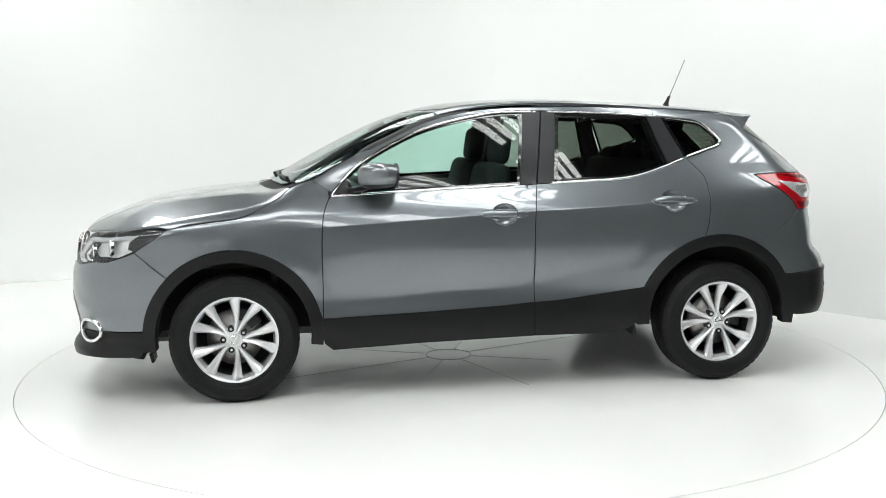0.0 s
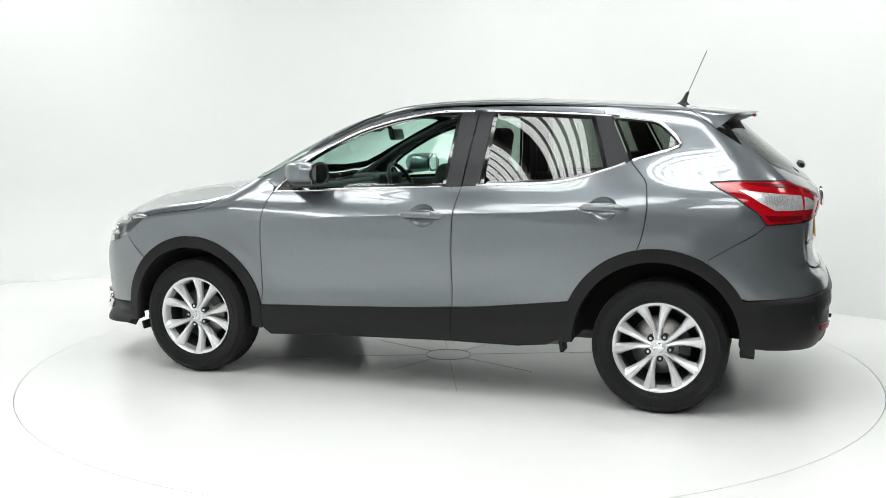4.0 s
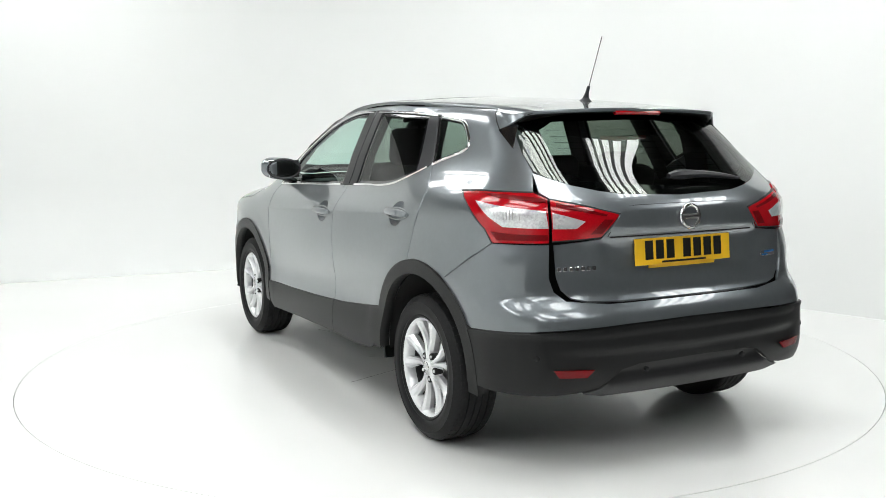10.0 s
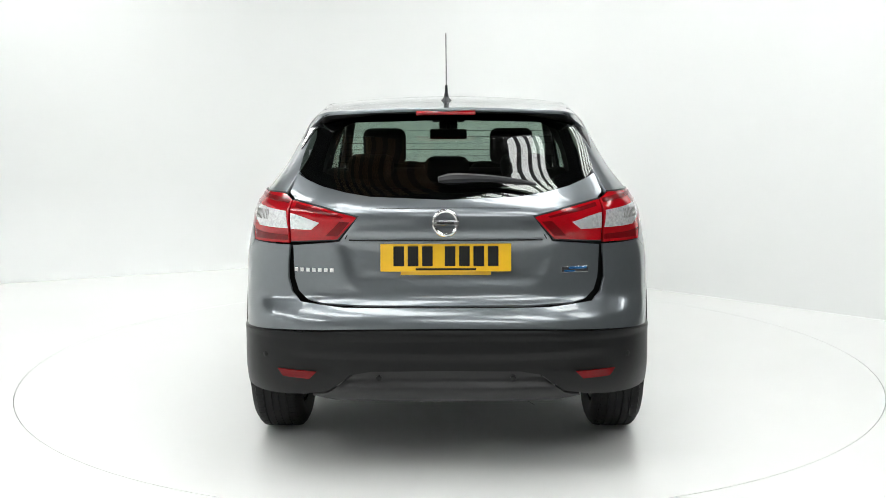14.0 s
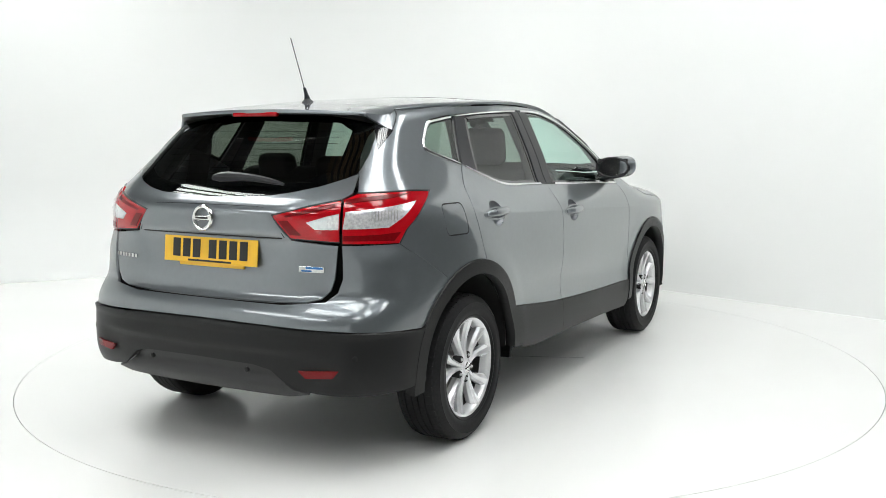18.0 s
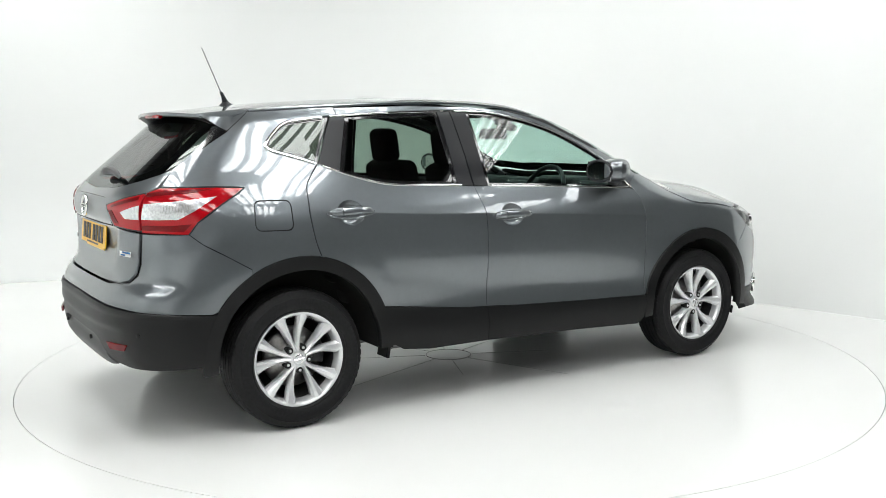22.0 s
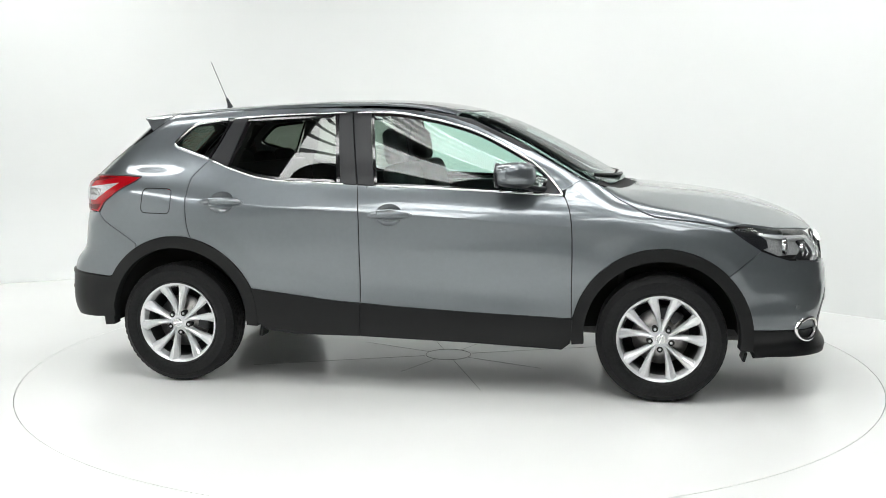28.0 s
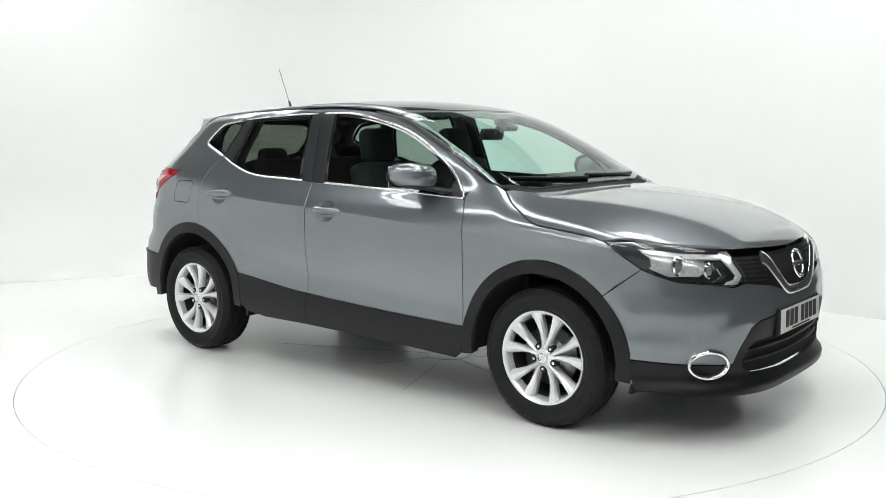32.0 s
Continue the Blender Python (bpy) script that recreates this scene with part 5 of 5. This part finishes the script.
for side in BOTH:
    # near-black lining; the shade inside the body is in its colour
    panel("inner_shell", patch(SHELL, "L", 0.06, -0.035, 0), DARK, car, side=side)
    for c, r in ((FC, 0.398), (RC, 0.412)):
        v, f = lathe([(r, 0.845), (r + 0.004, 0.80), (r + 0.004, 0.52), (0.0, 0.515)], 36, -3, 184)
        mesh_part("arch_liner", [(c[0] + x, y * side, c[1] + z) for x, y, z in v], f, DARK, car)
part("underbody", joined(block((3.4, 1.00, 0.05), (0.05, 0, 0.300), bevel=0.01), block((1.66, 1.50, 0.05), (0.02, 0, 0.310), bevel=0.015), block((1.7, 0.14, 0.07), (-0.3, -0.2, 0.262), bevel=0.03),
                         block((0.36, 0.5, 0.09), (-1.66, 0.1, 0.36), bevel=0.03), block((0.5, 1.0, 0.25), (1.75, 0, 0.38), bevel=0.03)), UNDER, car)
# blocks added inside, near black for the shade of the hollow body
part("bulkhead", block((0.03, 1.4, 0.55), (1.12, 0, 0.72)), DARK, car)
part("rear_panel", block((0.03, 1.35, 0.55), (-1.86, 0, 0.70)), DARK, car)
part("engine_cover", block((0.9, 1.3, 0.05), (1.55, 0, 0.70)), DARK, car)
part("exhaust_pipe", sweep([(-1.60, 0.42, 0.34), (-1.75, 0.44, 0.335), (-1.83, 0.46, 0.32)], 0.022, 12), UNDER, car, smooth=True)
part("axle", joined(sweep([(-1.323, -0.7, 0.31), (-1.323, 0.7, 0.31)], 0.04, 10), sweep([(1.323, -0.7, 0.31), (1.323, 0.7, 0.31)], 0.035, 10)), DARK, car)
for side in BOTH:
    part("air_deflector", block((0.016, 0.13, 0.05), (1.748, 0.72 * side, 0.236), (0, 14, 0), 0.004), CLAD, car)
    part("mud_flap", block((0.02, 0.10, 0.06), (-0.835, 0.80 * side, 0.300), (0, 10, 0), 0.004), CLAD, car)
    part("door_card", joined(block((1.02, 0.03, 0.56), (0.28, 0.78 * side, 0.79), (8 * side, 0, 0), 0.01), block((0.54, 0.03, 0.60), (-0.55, 0.78 * side, 0.82), (8 * side, 0, 0), 0.01)), TRIMGREY, car)
    part("inner_pillar", sweep([(0.93, 0.70 * side, 1.10), (0.60, 0.668 * side, 1.30), (0.30, 0.615 * side, 1.44), (0.05, 0.600 * side, 1.49)], 0.026, 8, flat=0.8), TRIMGREY, car, smooth=True)
    part("inner_pillar", sweep([(-0.29, 0.74 * side, 1.08), (-0.31, 0.69 * side, 1.28), (-0.335, 0.60 * side, 1.49)], 0.045, 8, flat=0.6), TRIMGREY, car, smooth=True)
    part("inner_pillar", sweep([(-1.09, 0.71 * side, 1.14), (-1.03, 0.645 * side, 1.32), (-0.985, 0.585 * side, 1.46)], 0.05, 8, [(0, side, 0.35)] * 3, 0.3), TRIMGREY, car, smooth=True)
    part("inner_pillar", sweep([(-1.42, 0.66 * side, 1.12), (-1.45, 0.585 * side, 1.30), (-1.36, 0.54 * side, 1.45)], 0.07, 8, flat=0.4), TRIMGREY, car, smooth=True)
    part("inner_pillar", sweep([(-1.72, 0.58 * side, 1.16), (-1.60, 0.53 * side, 1.32), (-1.50, 0.48 * side, 1.43)], 0.04, 8, flat=0.5), TRIMGREY, car, smooth=True)
panel("headliner", patch(mirrored([(0.24, 0.0), (0.22, 0.3), (0.16, 0.585), (-0.5, 0.575), (-1.0, 0.56), (-1.50, 0.50), (-1.52, 0.0)]), "T", 0.06, -0.045, 0), TRIMGREY, car)
part("dashboard", joined(block((0.42, 1.36, 0.16), (0.82, 0, 1.00), (0, 6, 0), 0.05, 4), block((0.30, 1.3, 0.4), (0.80, 0, 0.78), bevel=0.04), block((0.22, 0.34, 0.08), (0.70, -0.37, 1.075), bevel=0.03, seg=3),
                         block((0.07, 0.26, 0.19), (0.63, 0, 0.98), (0, -12, 0), 0.015)), TRIMGREY, car)
wheel_c = Vector((0.50, -0.37, 1.005))
ring = []
for k in range(32):
    a = 2 * math.pi * k / 32
    ring.append(wheel_c + Vector((0.185 * math.sin(a) * 0.42, 0.185 * math.cos(a), 0.185 * math.sin(a) * 0.91)))
steer = part("steering_wheel", sweep(ring, 0.015, 8, closed=True), SATINBLACK, car, "black three-spoke steering wheel", smooth=True)
part("steering_hub", joined(block((0.05, 0.13, 0.11), tuple(wheel_c), (0, -25, 0), 0.02, 3), block((0.02, 0.34, 0.03), tuple(wheel_c), (0, -25, 0), 0.006), block((0.25, 0.05, 0.05), tuple(wheel_c + Vector((0.13, 0, -0.05))), (0, 20, 0), 0.01)), TRIMGREY, steer)
mir = part("interior_mirror", joined(block((0.035, 0.24, 0.068), (0.40, -0.0, 1.372), (0, 12, 6), 0.014, 3), sweep([(0.42, 0, 1.38), (0.47, 0, 1.445)], 0.014, 8), block((0.10, 0.12, 0.035), (0.50, 0, 1.425), (0, 30, 0), 0.01)), SATINBLACK, car, smooth=True)


def car_seat(x, y, rear=False):
    s = part("car_seat", joined(block((0.50, 0.50 if not rear else 1.24, 0.18), (x + 0.22, y, 0.62), (0, -6, 0), 0.05, 3)), CLOTH, car, "black cloth seat", smooth=True)
    h = 0.62 if not rear else 0.60
    part("backrest", block((0.15, 0.48 if not rear else 1.24, h), (x - 0.09, y, 0.91 if not rear else 0.92), (0, -14, 0), 0.055, 3), CLOTH, s, smooth=True)
    for yy in ((y,) if not rear else (-0.37, 0.0, 0.37)):
        big = not rear
        w, hh = (0.25, 0.21) if big else (0.22, 0.14)
        zz = 1.305 if big else (1.215 if yy else 1.202)
        xx = x - (0.195 if big else 0.185)
        part("headrest", block((0.10, w, hh), (xx, yy, zz), (0, -8, 0), 0.045, 4), CLOTH, s, smooth=True)
        for d in (-0.055, 0.055):
            part("headrest_post", sweep([(xx + 0.02, yy + d, zz - hh / 2 + 0.01), (xx + 0.035, yy + d, zz - hh / 2 - 0.09)], 0.006, 6), STEEL, s)


car_seat(0.02, 0.37)
car_seat(0.02, -0.37)
car_seat(-0.93, 0.0, True)
part("parcel_shelf", block((0.50, 1.2, 0.02), (-1.42, 0, 1.085), bevel=0.006), TRIMGREY, car)


# ---- wheels ----
def wheel():
    w = new("wheel")
    w.parent = car
    tagged(w, "silver ten-spoke alloy wheel with a black tyre")
    R = 0.333
    prof = [(0.221, 0.084), (0.226, 0.098), (0.236, 0.106), (0.242, 0.105), (0.246, 0.109), (0.268, 0.1125), (0.292, 0.110), (0.296, 0.1115), (0.300, 0.107), (0.317, 0.097), (0.327, 0.083)]
    for i, y in enumerate((0.074, 0.052, 0.046, 0.018, 0.012, -0.012, -0.018, -0.046, -0.052, -0.074)):
        prof.append((R - abs(y) ** 2 * 0.4, y))
        if i in (1, 3, 5, 7):
            prof += [(R - 0.008, y - 0.0015), (R - 0.008, (0.046, 0.046, 0.012, 0.012, -0.018, -0.018, -0.052, -0.052)[i] + 0.0015)]
    prof += [(0.327, -0.083), (0.317, -0.097), (0.292, -0.110), (0.26, -0.112), (0.222, -0.09)]
    v, f = lathe(prof, 72)
    tyre = mesh_part("tyre", v, [tuple(reversed(q)) for q in f], RUBBER, w, "black road tyre")
    tyre.data.set_sharp_from_angle(angle=radians(40))
    V, F = [], []
    for k in range(54):
        a0 = 2 * math.pi * k / 54
        for s in (1, -1):
            q = len(V)
            for r, y, da in ((0.3335, 0.057, 0), (0.3315, 0.074, 0.006), (0.328, 0.086, 0.012), (0.3335, 0.057, 0.075), (0.3315, 0.074, 0.081), (0.328, 0.086, 0.087)):
                V.append((r * math.cos(a0 + da), y * s, r * math.sin(a0 + da)))
            for r, y, da in ((0.322, 0.057, 0), (0.320, 0.074, 0.006), (0.318, 0.092, 0.012), (0.322, 0.057, 0.075), (0.320, 0.074, 0.081), (0.318, 0.092, 0.087)):
                V.append((r * math.cos(a0 + da), y * s, r * math.sin(a0 + da)))
            for g in ((0, 1, 4, 3), (1, 2, 5, 4), (0, 3, 9, 6), (2, 8, 11, 5), (0, 6, 7, 1), (1, 7, 8, 2), (3, 4, 10, 9), (4, 5, 11, 10)):
                F.append(tuple(q + i for i in g))
    tread = mesh_part("tread", V, F, RUBBER, w, smooth=False)
    tagged(tread, kind="stuff")
    prof = [(0.205, -0.09), (0.198, -0.03), (0.199, 0.05), (0.206, 0.066), (0.2065, 0.074), (0.212, 0.088), (0.219, 0.0945), (0.2265, 0.0965), (0.2305, 0.093), (0.2300, 0.08)]
    v, f = lathe(prof, 72)
    rim = mesh_part("rim", v, [tuple(reversed(q)) for q in f], ALLOY, w, "polished silver alloy rim")
    rim.data.set_sharp_from_angle(angle=radians(50))
    # ten tapered spokes in five pairs, wide at the rim
    for k in range(10):
        mid = 72 * (k // 2) + 18 + (16.5 if k % 2 else -16.5)
        root = 72 * (k // 2) + 18 + (9.0 if k % 2 else -9.0)
        V, F = [], []
        steps = 9
        for i in range(steps + 1):
            t = i / steps
            r = 0.040 + (0.2155 - 0.040) * t
            a = radians(root + (mid - root) * min(1, t * 1.15))
            hw = 0.0110 + 0.0210 * t ** 1.9
            y = 0.082 - 0.012 * math.sin(math.pi * t) + 0.010 * t
            lean = (0.006 if k % 2 else -0.006) * t
            for u, dy in ((-1, -0.040), (-1, -0.017), (-0.62, -0.003), (0.10 if k % 2 else -0.10, 0.003), (0.62, -0.003), (1, -0.017), (1, -0.040)):
                V.append((r * math.cos(a) - (hw * u) * math.sin(a), y + dy - lean * u * 0.5, r * math.sin(a) + hw * u * math.cos(a)))
        for i in range(steps):
            for j in range(6):
                q = i * 7 + j
                F.append((q, q + 1, q + 8, q + 7))
        sp = mesh_part("spoke", V, F, ALLOY, w)
        sp.data.set_sharp_from_angle(angle=radians(14))
    hub = lathe_bm([(0.0, 0.0885), (0.026, 0.0885), (0.0285, 0.0865), (0.030, 0.082), (0.034, 0.080), (0.052, 0.076), (0.066, 0.064), (0.072, 0.04), (0.06, 0.03)], 40)
    part("hub", hub, ALLOY, w, smooth=True)
    cap = [(0.021 * math.cos(a), 0.0893, 0.021 * math.sin(a)) for a in np.linspace(0, 2 * math.pi, 25)[:-1]]
    part("cap_ring", joined(sweep(cap, 0.0025, 5, closed=True), sweep([(-0.024, 0.0895, 0), (0.024, 0.0895, 0)], 0.004, 6)), CHROME, w, smooth=True)
    for k in range(5):
        a = radians(72 * k + 18 + 36)
        bm = lathe_bm([(0.0, 0.0835), (0.006, 0.0830), (0.0078, 0.080), (0.0080, 0.05)], 6)
        # near-black ring stands in for the shaded hole round the nut
        ring = lathe_bm([(0.004, 0.0785), (0.0125, 0.0785), (0.0150, 0.0795), (0.0165, 0.076), (0.0165, 0.04)], 18)
        ring.transform(pose(0.057 * math.cos(a), 0, 0.057 * math.sin(a)))
        part("nut_hole_shade", ring, DARK, w, smooth=True)
        bm.transform(pose(0.057 * math.cos(a), 0, 0.057 * math.sin(a)))
        part("wheel_nut", bm, ALLOY, w)
    v, f = lathe([(0.196, 0.05), (0.196, -0.085), (0.05, -0.088)], 40)
    mesh_part("barrel", v, f, BARREL, w)
    v, f = lathe([(0.06, 0.030), (0.075, 0.016), (0.145, 0.016), (0.147, -0.008), (0.06, -0.008)], 48)
    mesh_part("brake_disc", v, [tuple(reversed(q)) for q in f], STEEL, w)
    v, f = lathe([(0.095, 0.030), (0.150, 0.032), (0.158, 0.02), (0.158, -0.03), (0.095, -0.03)], 10, 150, 205)
    mesh_part("brake_caliper", v, [tuple(reversed(q)) for q in f], TRIMGREY, w)
    return w


proto = wheel()
spots = [pose(1.323, 0.772, 0.3325, 0, 54), pose(-1.323, 0.772, 0.3325, 0, 8), pose(1.323, -0.772, 0.3325, 0, 68, 180), pose(-1.323, -0.772, 0.3325, 0, 8, 180)]
proto.matrix_basis = spots[0]
for m in spots[1:]:
    copy_thing(proto, m)


def motions():
    turn = [(t, 189.5775 - 7.1352 * t) for t in range(0, 33)]
    rows = []
    for t, a in turn:
        c, s = math.cos(radians(a)), math.sin(radians(a))
        rows.append((t, pose(-0.063 * c + 0.0025 * s, -0.063 * s - 0.0025 * c, 0.001, 0, 0, a)))
    walk(car, rows)
    walk(table, [(t, pose(0, 0, 0, 0, 0, a)) for t, a in turn])


motions()
